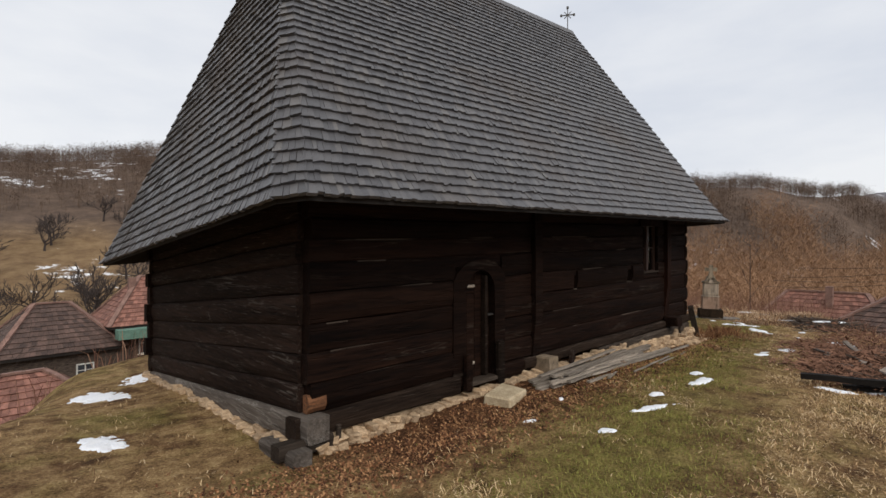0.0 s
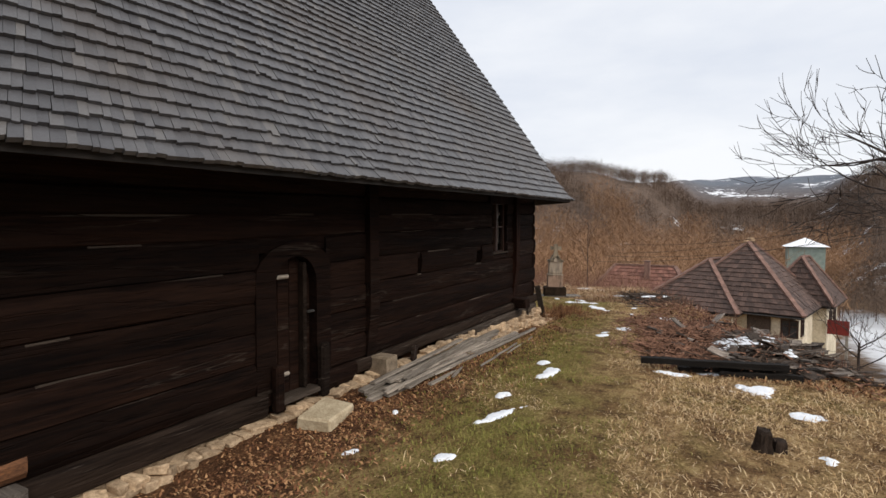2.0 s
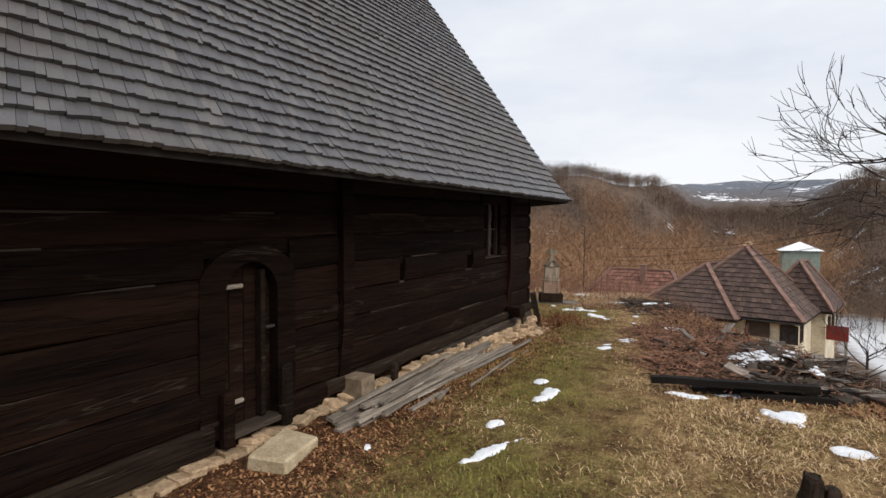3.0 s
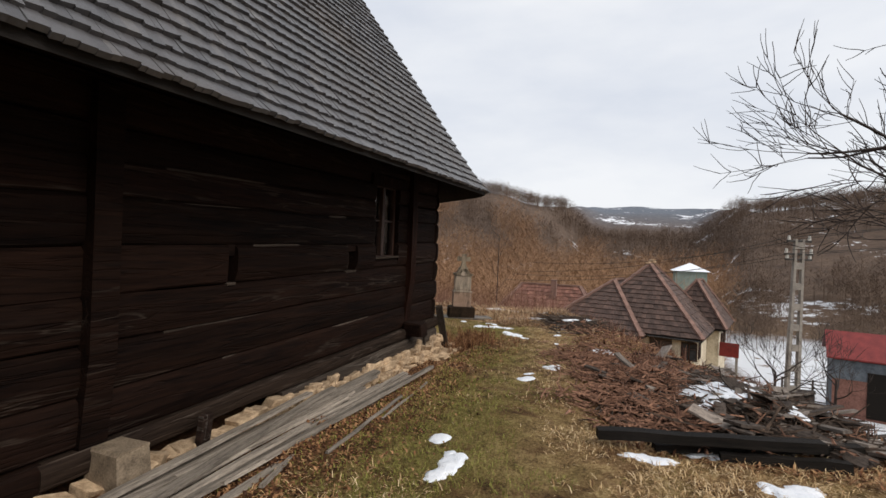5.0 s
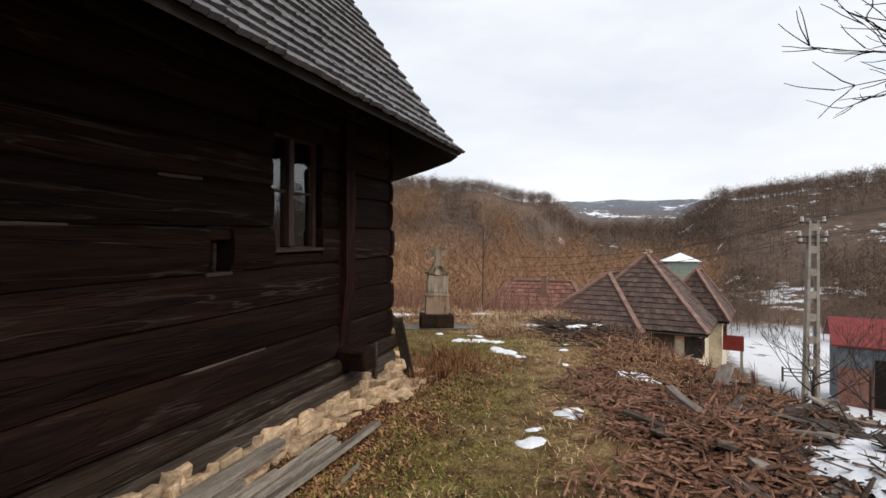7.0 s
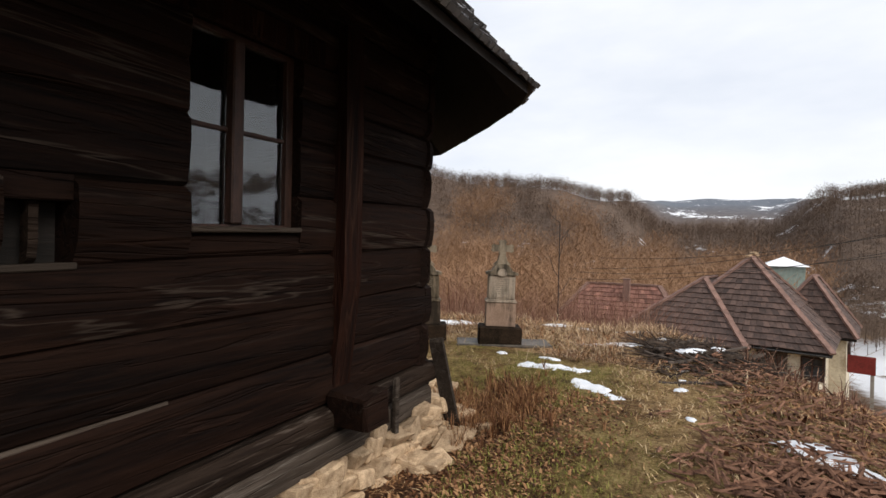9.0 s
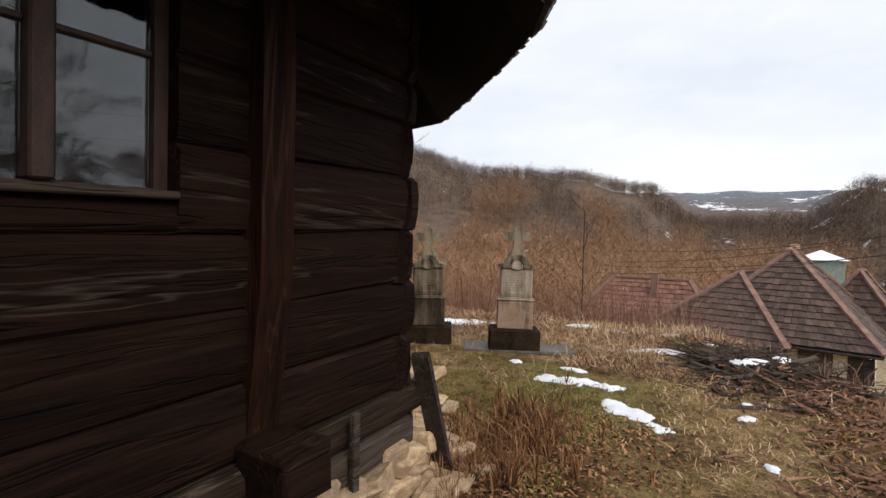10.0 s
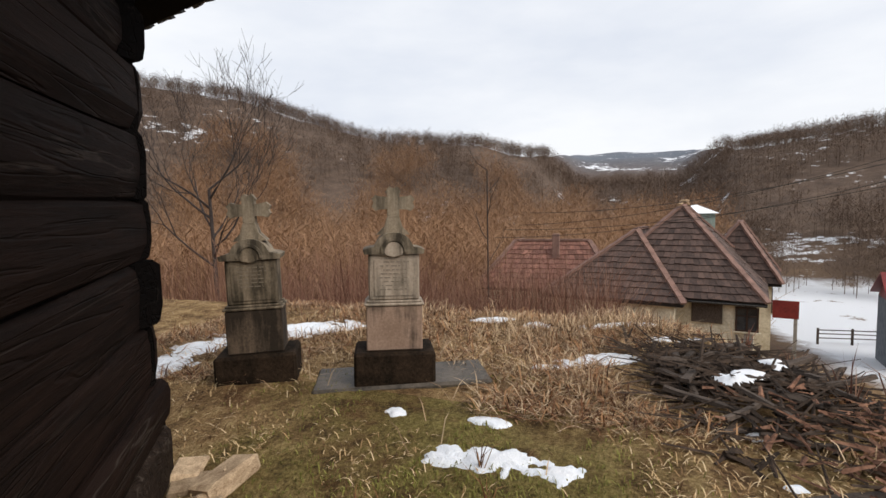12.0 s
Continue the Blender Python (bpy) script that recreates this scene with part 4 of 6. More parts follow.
tagged(peg, "short dark stake standing by the sill", "stake")


# ---------- snow patches ----------
def heap_height(x, y):
    a = math.exp(-(((x - 9.9) / 1.5) ** 2 + ((y - 0.55) / 0.9) ** 2)) * 0.16
    b = math.exp(-(((x - 15.9) / 1.0) ** 2 + ((y - 2.9) / 0.75) ** 2)) * 0.1
    c = math.exp(-(((x - 10.7) / 0.95) ** 2 + ((y - 1.45) / 0.6) ** 2)) * 0.13
    return max(a, b, c)


def snow_field(x, y, s, seed):
    """Depth of a patch at a spot: an oval eaten away by thaw; above nought is snow."""
    cx, cy, length, width, turn = s
    ca, sa = math.cos(radians(turn)), math.sin(radians(turn))
    u, v = ((x - cx) * ca + (y - cy) * sa) / (length * 0.56), (-(x - cx) * sa + (y - cy) * ca) / (width * 0.62)
    n = 1.0 * noise.noise((x * 4.2, y * 4.2, seed * 1.7)) + 0.65 * noise.noise((x * 11, y * 11, seed)) + 0.35 * noise.noise((x * 26, y * 26, seed))
    return 0.85 - (u * u + v * v) ** 0.8 + n


def snow_patch(s, seed):
    reach = 0.72 * max(s[2], s[3]) + 0.05
    step = max(0.016, reach / 45)
    n = int(2 * reach / step)
    bm = bmesh.new()
    grid = {}
    for i in range(n + 1):
        for j in range(n + 1):
            x, y = s[0] - reach + i * step, s[1] - reach + j * step
            f = snow_field(x, y, s, seed)
            if f > -0.45:
                lift = max(-0.025, min(0.04 * f, 0.012 + 0.006 * f)) + 0.004 * noise.noise((x * 16, y * 16, 2))
                grid[i, j] = bm.verts.new((x, y, height(x, y) + lift + (heap_height(x, y) + 0.02 if seed > len(GROUND_SNOW) else 0)))
    for (i, j), v in list(grid.items()):
        q = [(i, j), (i + 1, j), (i + 1, j + 1), (i, j + 1)]
        if all(k in grid for k in q):
            bm.faces.new([grid[k] for k in q])
    for v in [v for v in bm.verts if not v.link_faces]:
        bm.verts.remove(v)
    ob = part("snow_patch", bm, M_SNOW, smooth=True)
    return tagged(ob, "small patch of old melting snow on the grass" if s[2] < 0.7 else "long patch of old melting snow on the grass", "snow", "melting snow patches")


GROUND_SNOW = [
    (14.2, 4.38, 0.68, 0.24, -94), (14.72, 4.52, 0.24, 0.12, -88), (14.69, 5.16, 0.17, 0.13, -61), (16.2, 3.87, 0.7, 0.3, -60), (14.97, 3.01, 0.2, 0.19, -86),
    (14.36, 3.0, 0.12, 0.09, -94), (15.39, 7.72, 1.1, 0.46, 9), (16.63, 6.98, 0.95, 0.5, -46), (13.62, 3.79, 0.62, 0.19, -130), (13.96, 3.0, 0.13, 0.09, -62),
    (12.74, 2.1, 0.8, 0.33, -135), (11.14, 2.73, 0.3, 0.24, -51), (10.62, 2.97, 0.18, 0.1, -64), (10.29, 2.94, 0.38, 0.14, -27), (10.98, 0.75, 0.6, 0.6, -60),
    (10.88, 1.89, 0.18, 0.1, -62), (15.85, 4.3, 0.3, 0.12, -63), (5.9, 2.89, 0.63, 0.13, -18), (4.74, 2.94, 0.27, 0.13, -35), (7.56, 2.96, 0.5, 0.15, -7),
    (7.75, 3.02, 0.2, 0.1, 20), (6.45, 3.11, 0.22, 0.13, -22), (8.05, 3.19, 0.18, 0.14, -57), (8.36, 1.58, 0.48, 0.15, -80), (8.8, 1.02, 0.45, 0.18, -72),
    (8.16, 0.66, 0.48, 0.36, -88), (7.43, 0.18, 0.27, 0.2, -97), (6.34, 0.12, 0.17, 0.13, -73), (4.47, 3.7, 0.13, 0.08, -35), (5.4, 3.9, 0.1, 0.06, 30),
    (13.1, 2.9, 0.16, 0.09, 0), (16.9, 1.7, 0.6, 0.2, -60), (16.4, 7.4, 1.2, 0.4, -60), (16.95, 6.3, 0.6, 0.25, -70), (17.4, 5.1, 0.5, 0.16, -80),
    (17.3, 4.5, 0.5, 0.16, -80), (17.5, 3.7, 0.9, 0.2, -75), (17.0, 3.3, 0.6, 0.18, -70), (0.89, 6.93, 0.68, 0.3, -73), (1.31, 9.79, 1.0, 0.5, -61),
    (2.0, 10.75, 0.5, 0.5, -39), (-1.9, 13.0, 1.0, 0.5, 0),
]
HEAP_SNOW = [(10.5, 0.75, 0.9, 0.5, -25), (9.7, 0.95, 0.3, 0.12, -40), (11.2, 0.3, 0.5, 0.3, -30), (9.9, 0.2, 0.35, 0.16, 10), (15.7, 2.9, 0.4, 0.16, -50), (16.2, 2.6, 0.3, 0.14, -20)]
SNOW = GROUND_SNOW + HEAP_SNOW
for i, s in enumerate(SNOW):
    snow_patch(s, i + 1)


def on_snow(x, y):
    for i, s in enumerate(SNOW):
        if abs(x - s[0]) < s[2] and abs(y - s[1]) < s[2] and snow_field(x, y, s, i + 1) > 0.12:
            return True
    return False


# ---------- scrap heap, stump ----------
def beam(p0, p1, w, t, z0, z1, seed, label):
    return lay_board("beam", p0, p1, w, t, z0, z1, seed, M_BEAM, label, "beam", "beams of the scrap heap")


beam((8.45, 1.95), (8.85, 0.25), 0.12, 0.075, 0.06, 0.12, 31, "long charred black beam lying across the scrap heap")
beam((8.62, 1.5), (9.15, -0.1), 0.11, 0.06, 0.0, 0.07, 32, "charred black beam under the scrap heap")
beam((8.66, 1.0), (8.75, 0.1), 0.09, 0.08, -0.02, 0.0, 33, "short charred black beam on the ground")
for i in range(205):
    if i < 160:
        x, y = rnd.gauss(10.4, 0.95), rnd.gauss(0.35, 0.6)
        ang = rnd.gauss(-60, 50)
    else:
        x, y = rnd.gauss(15.9, 0.5), rnd.gauss(2.85, 0.42)
        ang = rnd.gauss(-50, 40)
    if y > 1.9 + 0.25 * (x - 10) or x < 9.1:
        continue
    L = rnd.uniform(0.3, 1.1) if i < 160 else rnd.uniform(0.25, 0.8)
    w = rnd.uniform(0.06, 0.19) if i < 160 else rnd.uniform(0.025, 0.08)
    ob = part("scrap_board", board_bm(L, w, rnd.uniform(0.012, 0.03), 100 + i), M_SCRAP_GREY if i < 160 and rnd.random() < 0.42 else M_SCRAP)
    z = height(x, y) + heap_height(x, y) * rnd.uniform(0.35, 1.0)
    ob.matrix_world = pose(x, y, z, rnd.gauss(0, 10), rnd.gauss(0, 9), ang)
    tagged(ob, "broken dark grey board on the scrap heap", "board", "boards of the scrap heaps")


def spray(name, n, place, length, thick, mat, lean=20, label="", category="", seed=3, width=1.0):
    """Many thin splinters or stems, joined."""
    r = np.random.RandomState(seed)
    V, F = [], []
    for k in range(n):
        x, y, z = place(r)
        L = r.uniform(*length)
        a = r.uniform(0, 2 * math.pi)
        t = math.radians(abs(r.normal(0, lean)))
        d = Vector((math.cos(a) * math.cos(t), math.sin(a) * math.cos(t), math.sin(t)))
        s = d.cross(Vector((0, 0, 1))).normalized() * r.uniform(*thick) * width
        u = s.cross(d).normalized() * s.length * 0.4
        p = Vector((x, y, z))
        o = len(V)
        V += [tuple(p - s), tuple(p + s), tuple(p + u * 2), tuple(p + d * L - s * 0.5), tuple(p + d * L + s * 0.5), tuple(p + d * L + u)]
        F += [(o, o + 1, o + 4, o + 3), (o + 1, o + 2, o + 5, o + 4), (o + 2, o, o + 3, o + 5), (o + 3, o + 4, o + 5)]
    return tagged(bulk(name, V, F, mat), label, category, kind="stuff")


def on_heap(r):
    if r.rand() < 0.6:
        x, y = max(9.15, r.normal(10.2, 0.95)), r.normal(0.5, 0.6)
    else:
        x, y = r.normal(15.9, 0.65), r.normal(2.9, 0.55)
    y = min(y, 2.0 + 0.25 * max(0, x - 10))
    return x, y, height(x, y) + heap_height(x, y) * r.uniform(0.3, 1.0)


def on_litter(r):
    while True:
        x = r.uniform(8.7, 12.4) if r.rand() < 0.85 else r.uniform(12, 15.5)
        y = 2.2 + 0.12 * (x - 10) + 0.7 * noise.noise((x * 1.3, 0, 1)) + r.normal(0, 0.28) - r.exponential(0.85)
        y = min(y, 3.0 + 0.12 * (x - 10)) - max(0, 9.8 - x) * 0.9
        # the big boards of the heap lie bare
        if x > 11.6 or y > 1.05 + 0.3 * noise.noise((x * 2, y * 2, 6)) or r.rand() < 0.12:
            break
    return x, y, height(x, y) + heap_height(x, y) + r.uniform(-0.01, 0.05)


spray("shingle_chips", 4200, on_litter, (0.05, 0.2), (0.006, 0.022), M_CHIP, 13, "red-brown broken shingles strewn over the brow", "scrap", 13)
spray("splinters", 1700, on_heap, (0.12, 0.5), (0.006, 0.022), M_SCRAP_MANY, 9, "dark splinters and broken shingles of the scrap heaps", "scrap")


def lathe(profile, n, seed, wob):
    bm = bmesh.new()
    rows = []
    for z, r in profile:
        rows.append([bm.verts.new((math.cos(2 * math.pi * i / n) * r * (1 + wob * noise.noise((math.cos(2 * math.pi * i / n) * 1.5, math.sin(2 * math.pi * i / n) * 1.5 + seed, z * 3))), math.sin(2 * math.pi * i / n) * r * (1 + wob * noise.noise((seed, i * 0.6, z * 2))), z + 0.05 * wob * noise.noise((i * 0.9, seed, z)))) for i in range(n)])
    for a, b in zip(rows, rows[1:]):
        for i in range(n):
            bm.faces.new((a[i], a[(i + 1) % n], b[(i + 1) % n], b[i]))
    bm.faces.new(rows[-1])
    return bm


stump = thing("tree_stump", pose(6.3, 0.6, height(6.3, 0.6), 4, -6, 0), "low dark weathered tree stump in dry grass", "stump")
part("trunk", lathe([(-0.1, 0.11), (0.0, 0.085), (0.08, 0.066), (0.17, 0.06), (0.19, 0.05)], 14, 2, 0.5), M_STUMP, stump)
side = lathe([(-0.1, 0.08), (0.0, 0.065), (0.08, 0.055), (0.1, 0.045)], 12, 8, 0.5)
bmesh.ops.translate(side, vec=(0.06, -0.12, 0), verts=side.verts[:])
part("side_stump", side, M_STUMP, stump)


# ---------- gravestones ----------
def prism(outline, y0, y1):
    """Solid of an outline in x, z between two depths."""
    bm = bmesh.new()
    a = [bm.verts.new((x, y0, z)) for x, z in outline]
    b = [bm.verts.new((x, y1, z)) for x, z in outline]
    n = len(outline)
    for i in range(n):
        j = (i + 1) % n
        bm.faces.new((a[i], a[j], b[j], b[i]))
    bm.faces.new(a[::-1])
    bm.faces.new(b)
    bmesh.ops.recalc_face_normals(bm, faces=bm.faces[:])
    return bm


def arch(half, spring, top, n=10):
    return [(half * math.cos(math.pi * i / n), spring + (top - spring) * math.sin(math.pi * i / n)) for i in range(n + 1)]


def grave(m, mat, ped_mat, label, lines, seed):
    g = thing("gravestone", m, label, "gravestone", "two old gravestones")
    r = random.Random(seed)
    part("plinth", boxed(-0.31, 0.31, -0.2, 0.2, -0.12, 0.24, 0.02), M_PLINTH, g, "wet dark stone plinth")
    part("pedestal", boxed(-0.215, 0.215, -0.13, 0.13, 0.24, 0.585, 0.008), ped_mat, g)
    part("ledge", boxed(-0.228, 0.228, -0.142, 0.142, 0.587, 0.61, 0.008), mat, g)
    part("ledge_moulding", boxed(-0.212, 0.212, -0.127, 0.127, 0.6105, 0.628, 0.006), mat, g)
    part("body", boxed(-0.195, 0.195, -0.11, 0.11, 0.627, 0.985, 0.012), mat, g)
    panel = prism([(-0.15, 0.665), (0.15, 0.665), (0.15, 0.945), (-0.15, 0.945)], -0.118, -0.108)
    part("inscription_panel", panel, mat, g)
    # arched head with shoulders
    out = [(0.225, 0.985), (0.235, 1.02), (0.19, 1.035), (0.15, 1.04)] + arch(0.14, 1.04, 1.15)[1:-1] + [(-0.15, 1.04), (-0.19, 1.035), (-0.235, 1.02), (-0.225, 0.985)]
    head = part("arched_head", prism(out, -0.135, 0.135), M_GRAVE_TOP, g)
    ring = arch(0.1, 1.0, 1.115)
    inn = arch(0.08, 1.0, 1.09)
    part("arch_moulding", prism(ring + inn[::-1], -0.15, -0.136), M_GRAVE_TOP, head)
    part("shield", prism(arch(0.07, 1.0, 1.08) + [(-0.06, 0.98), (0, 0.965), (0.06, 0.98)], -0.142, -0.12), mat, head)
    # stepped foot and cross with three-lobed arms
    part("cross_foot", prism([(0.13, 1.13), (0.07, 1.19), (0.045, 1.27), (-0.045, 1.27), (-0.07, 1.19), (-0.13, 1.13)], -0.07, 0.07), M_GRAVE_TOP, g)
    w = 0.046
    c = [(-w, 1.272), (w, 1.272), (w, 1.325), (0.11, 1.322), (0.135, 1.31), (0.165, 1.345), (0.15, 1.375), (0.165, 1.405), (0.135, 1.435), (0.11, 1.425), (w, 1.42), (w, 1.445), (0.06, 1.46), (0.03, 1.5), (0, 1.485), (-0.03, 1.5), (-0.06, 1.46), (-w, 1.445), (-w, 1.42), (-0.11, 1.425), (-0.135, 1.435), (-0.165, 1.405), (-0.15, 1.375), (-0.165, 1.345), (-0.135, 1.31), (-0.11, 1.322), (-w, 1.325)]
    part("cross", prism(c, -0.05, 0.05), M_GRAVE_TOP, g, "stone cross with lobed arms")
    for k in range(lines):
        z = 0.925 - k * 0.03
        at, end = -0.12 * r.uniform(0.6, 1.0), 0.12 * r.uniform(0.6, 1.0)
        while at < end:
            w = r.uniform(0.012, 0.05)
            part("inscription_word", boxed(at, min(end, at + w), -0.1205, -0.1185, z - 0.0035, z + 0.0035), M_INK, g)
            at += w + r.uniform(0.008, 0.02)
    return g


slab = boxed(-0.72, 0.66, -0.24, 0.3, -0.14, 0.045, 0.02)
slab_ob = part("grave_slab", slab, M_SLAB)
slab_ob.matrix_world = pose(15.32, 5.38, -0.02, 0, 0, -64)
tagged(slab_ob, "wet grey concrete slab under the lighter gravestone", "slab")
grave(pose(15.27, 5.46, 0.03, 0, 1.2, -64), M_GRAVE, M_GRAVE_PED, "pale weathered gravestone with arched head and stone cross", 8, 1)
grave(pose(15.02, 6.55, 0.0, 0.5, -0.8, -61), M_GRAVE_DARK, M_GRAVE_BLACK, "dark mossy gravestone with arched head and stone cross", 6, 2)

# ---------- houses, pole, fence below the churchyard ----------
def tile_face(V, F, e0, e1, r0, r1, expo, width, thick, r):
    """Courses of tiles on a roof face between an eave e0-e1 and a ridge r0-r1."""
    rows = max(2, int((((r0 + r1) - (e0 + e1)) / 2).length / expo))
    for c in range(rows):
        p0, p1 = c / rows, min(1, (c + 1.4) / rows)
        a0, b0, a1, b1 = e0.lerp(r0, p0), e1.lerp(r1, p0), e0.lerp(r0, p1), e1.lerp(r1, p1)
        up = ((a1 + b1) - (a0 + b0)).normalized()
        nrm = (b0 - a0).cross(up)
        if nrm.length < 1e-6:
            continue
        nrm.normalize()
        if nrm.z < 0:
            nrm = -nrm
        m = max(1, int((b0 - a0).length / width))
        for s in range(m):
            j = r.gauss(0, 0.012)
            q = [a0.lerp(b0, (s + 0.02) / m) + up * j, a0.lerp(b0, (s + 0.98) / m) + up * j, a1.lerp(b1, (s + 0.98) / m), a1.lerp(b1, (s + 0.02) / m)]
            lift = thick * (1.6 + r.uniform(0, 0.6))
            top = [q[0] + nrm * lift, q[1] + nrm * lift, q[2] + nrm * 0.03, q[3] + nrm * 0.03]
            low = [v - nrm * thick for v in top]
            o = len(V)
            V += [tuple(v) for v in top + low]
            F += [tuple(o + t for t in f) for f in ((0, 1, 2, 3), (0, 4, 5, 1), (1, 5, 6, 2), (3, 7, 4, 0))]


def hip_roof(house, x0, x1, y0, y1, ze, zr, ridge, mat, over=0.4, seed=1, gable=False, expo=0.34, width=0.26):
    """Hipped roof over a rectangle; ridge: its two end points in plan."""
    r = random.Random(seed)
    e = [Vector((x0 - over, y0 - over, ze)), Vector((x1 + over, y0 - over, ze)), Vector((x1 + over, y1 + over, ze)), Vector((x0 - over, y1 + over, ze))]
    a, b = Vector((*ridge[0], zr)), Vector((*ridge[1], zr))
    tops = [a, b, b, a] if abs(b.x - a.x) >= abs(b.y - a.y) else [a, a, b, b]
    bm = bmesh.new()
    for drop in (0.0,):
        lo = [bm.verts.new(v - Vector((0, 0, 0.12))) for v in e]
        hi = [bm.verts.new(v) for v in e]
        ta, tb = bm.verts.new(a), bm.verts.new(b)
        bm.faces.new(lo[::-1])
        for i in range(4):
            j = (i + 1) % 4
            bm.faces.new((lo[i], lo[j], hi[j], hi[i]))
        tv = [ta if t is a else tb for t in tops]
        for i in range(4):
            j = (i + 1) % 4
            bm.faces.new((hi[i], hi[j], tv[j]) if tv[i] is tv[j] else (hi[i], hi[j], tv[j], tv[i]))
    roof = part("roof", bm, M_DECK, house)
    V, F = [], []
    for i in range(4):
        j = (i + 1) % 4
        tile_face(V, F, e[i], e[j], tops[i], tops[j], expo, width, 0.05, r)
    t = bulk("roof_tiles", V, F, mat, roof)
    t["kind"] = "stuff"
    for p, q in ((e[0], tops[0]), (e[1], tops[1]), (e[2], tops[2]), (e[3], tops[3]), (a, b)):
        d = q - p
        if d.length < 0.1:
            continue
        hb = bmesh.new()
        n = max(2, int(d.length / 0.34))
        m = Matrix.Translation(p) @ d.to_track_quat("X", "Z").to_matrix().to_4x4()
        for k in range(n):
            L = d.length / n
            box(hb, k * L, k * L + L * 1.08, -0.13, 0.13, 0.03 + 0.012 * (k % 2), 0.13 + 0.012 * (k % 2), m)
        part("ridge_tiles", hb, M_RIDGE_TILE, roof)
    return roof


def pane_window(house, x, y, z, w, h, face, mat=M_FRAME):
    """Two-leaf window on a wall face: 'w' looks to -x, 's' to -y."""
    m = Matrix.Translation((x, y, z)) @ (Matrix.Rotation(radians(-90), 4, "Z") if face == "w" else Matrix.Identity(4))
    fr = bmesh.new()
    for a in ((-w / 2, -w / 2 + 0.07, -0.05, 0.03, 0, h), (w / 2 - 0.07, w / 2, -0.05, 0.03, 0, h), (-0.03, 0.03, -0.05, 0.03, 0.07, h - 0.07), (-w / 2 + 0.07, w / 2 - 0.07, -0.05, 0.03, 0, 0.07), (-w / 2 + 0.07, w / 2 - 0.07, -0.05, 0.03, h - 0.07, h), (-w / 2 + 0.07, -0.03, -0.045, 0.02, h * 0.62, h * 0.62 + 0.04), (0.03, w / 2 - 0.07, -0.045, 0.02, h * 0.62, h * 0.62 + 0.04)):
        box(fr, *a, m)
    win = part("window", fr, mat, house)
    for s in (-1, 1):
        part("pane", boxed(min(s * 0.03, s * (w / 2 - 0.07)), max(s * 0.03, s * (w / 2 - 0.07)), -0.02, 0.0, 0.07, h - 0.07, 0, m), M_DARKGLASS, win)
    part("sill", boxed(-w / 2 - 0.08, w / 2 + 0.08, -0.12, 0.0, -0.06, -0.003, 0, m), M_PLASTER, win)


# the near house below the brow
house = thing("house", pose(34.65, -2.15, -6.6, 0, 0, -14), "old plastered house with a mossy brown tiled hip roof", "house")
part("wall", boxed(0.4, 7.2, 0.35, 7.1, -0.6, 3.75), M_PLASTER, house)
part("wing_wall", boxed(6.0, 10.6, -0.35, 0.345, -0.6, 3.75), M_PLASTER, house)
hip_roof(house, 0.4, 7.2, 0.35, 7.1, 3.75, 7.75, ((3.5, 3.5), (4.3, 3.5)), M_TILE, 0.45, 1)
part("wing_wall", boxed(7.205, 10.6, 0.35, 3.0, -0.6, 3.75), M_PLASTER, house)
hip_roof(house, 6.0, 10.6, -0.35, 3.0, 3.78, 6.75, ((6.7, 1.15), (8.9, 1.15)), M_TILE, 0.4, 2)
part("wing_wall", boxed(-0.5, 0.395, 3.3, 8.8, -0.6, 3.6), M_PLASTER, house)
part("wing_wall", boxed(0.4, 6.4, 7.105, 8.8, -0.6, 3.6), M_PLASTER, house)
hip_roof(house, -0.5, 6.4, 3.3, 8.8, 3.62, 6.6, ((2.2, 5.4), (4.5, 5.4)), M_TILE, 0.4, 21)
for yy in (0.6,):
    pane_window(house, 0.38, yy, 2.45, 0.85, 1.05, "w")
pane_window(house, 2.4, 0.33, 2.3, 0.8, 1.15, "s")
pane_window(house, 7.4, -0.37, 2.05, 0.9, 1.3, "s")
pane_window(house, 9.2, -0.37, 2.05, 0.9, 1.3, "s")
part("shutter_board", boxed(0.28, 0.36, 1.5, 2.7, 2.7, 3.65, 0.02), M_SCRAP, house, "grey sheet leaning under the eave")
part("dark_doorway", boxed(0.3, 0.38, 1.6, 2.5, 0.2, 2.25, 0.01), M_BEAM, house)
part("red_panel", boxed(5.9, 5.96, -1.5, -0.4, 2.05, 2.95, 0.01), M_REDPAINT, house, "red painted sheet")
for k in range(6):
    stone(3.5 + 0.18 * k, 3.5 + rnd.uniform(-0.15, 0.15), 7.85 + 0.16 * (k % 2), 0.42, 0.36, 0.26, house, "ridge_stone")
part("porch_post", boxed(5.97, 6.1, -1.45, -1.3, -0.6, 2.6), M_CONCRETE, house)
part("corner_stripe", boxed(0.375, 0.395, 0.36, 0.7, -0.2, 3.7), M_CONCRETE, house)
part("gutter", boxed(-0.16, -0.06, -0.1, 2.8, 3.62, 3.7, 0.02), M_METAL, house)

# low house with a red roof behind the red shrubs
low = thing("house", Matrix.Translation((39.5, 6.4, -7.0)), "low house with a faded red tile roof", "house")
part("wall", boxed(0, 4.6, -2.6, 4.4, -0.5, 3.7), M_PLASTER, low)
hip_roof(low, 0, 4.6, -2.6, 4.4, 3.7, 6.2, ((2.3, -1.4), (2.3, 2.9)), M_TILE_RED, 0.4, 3)
part("chimney", boxed(1.2, 1.6, 0.2, 0.6, 5.2, 6.7, 0.02), M_RIDGE_TILE, low)

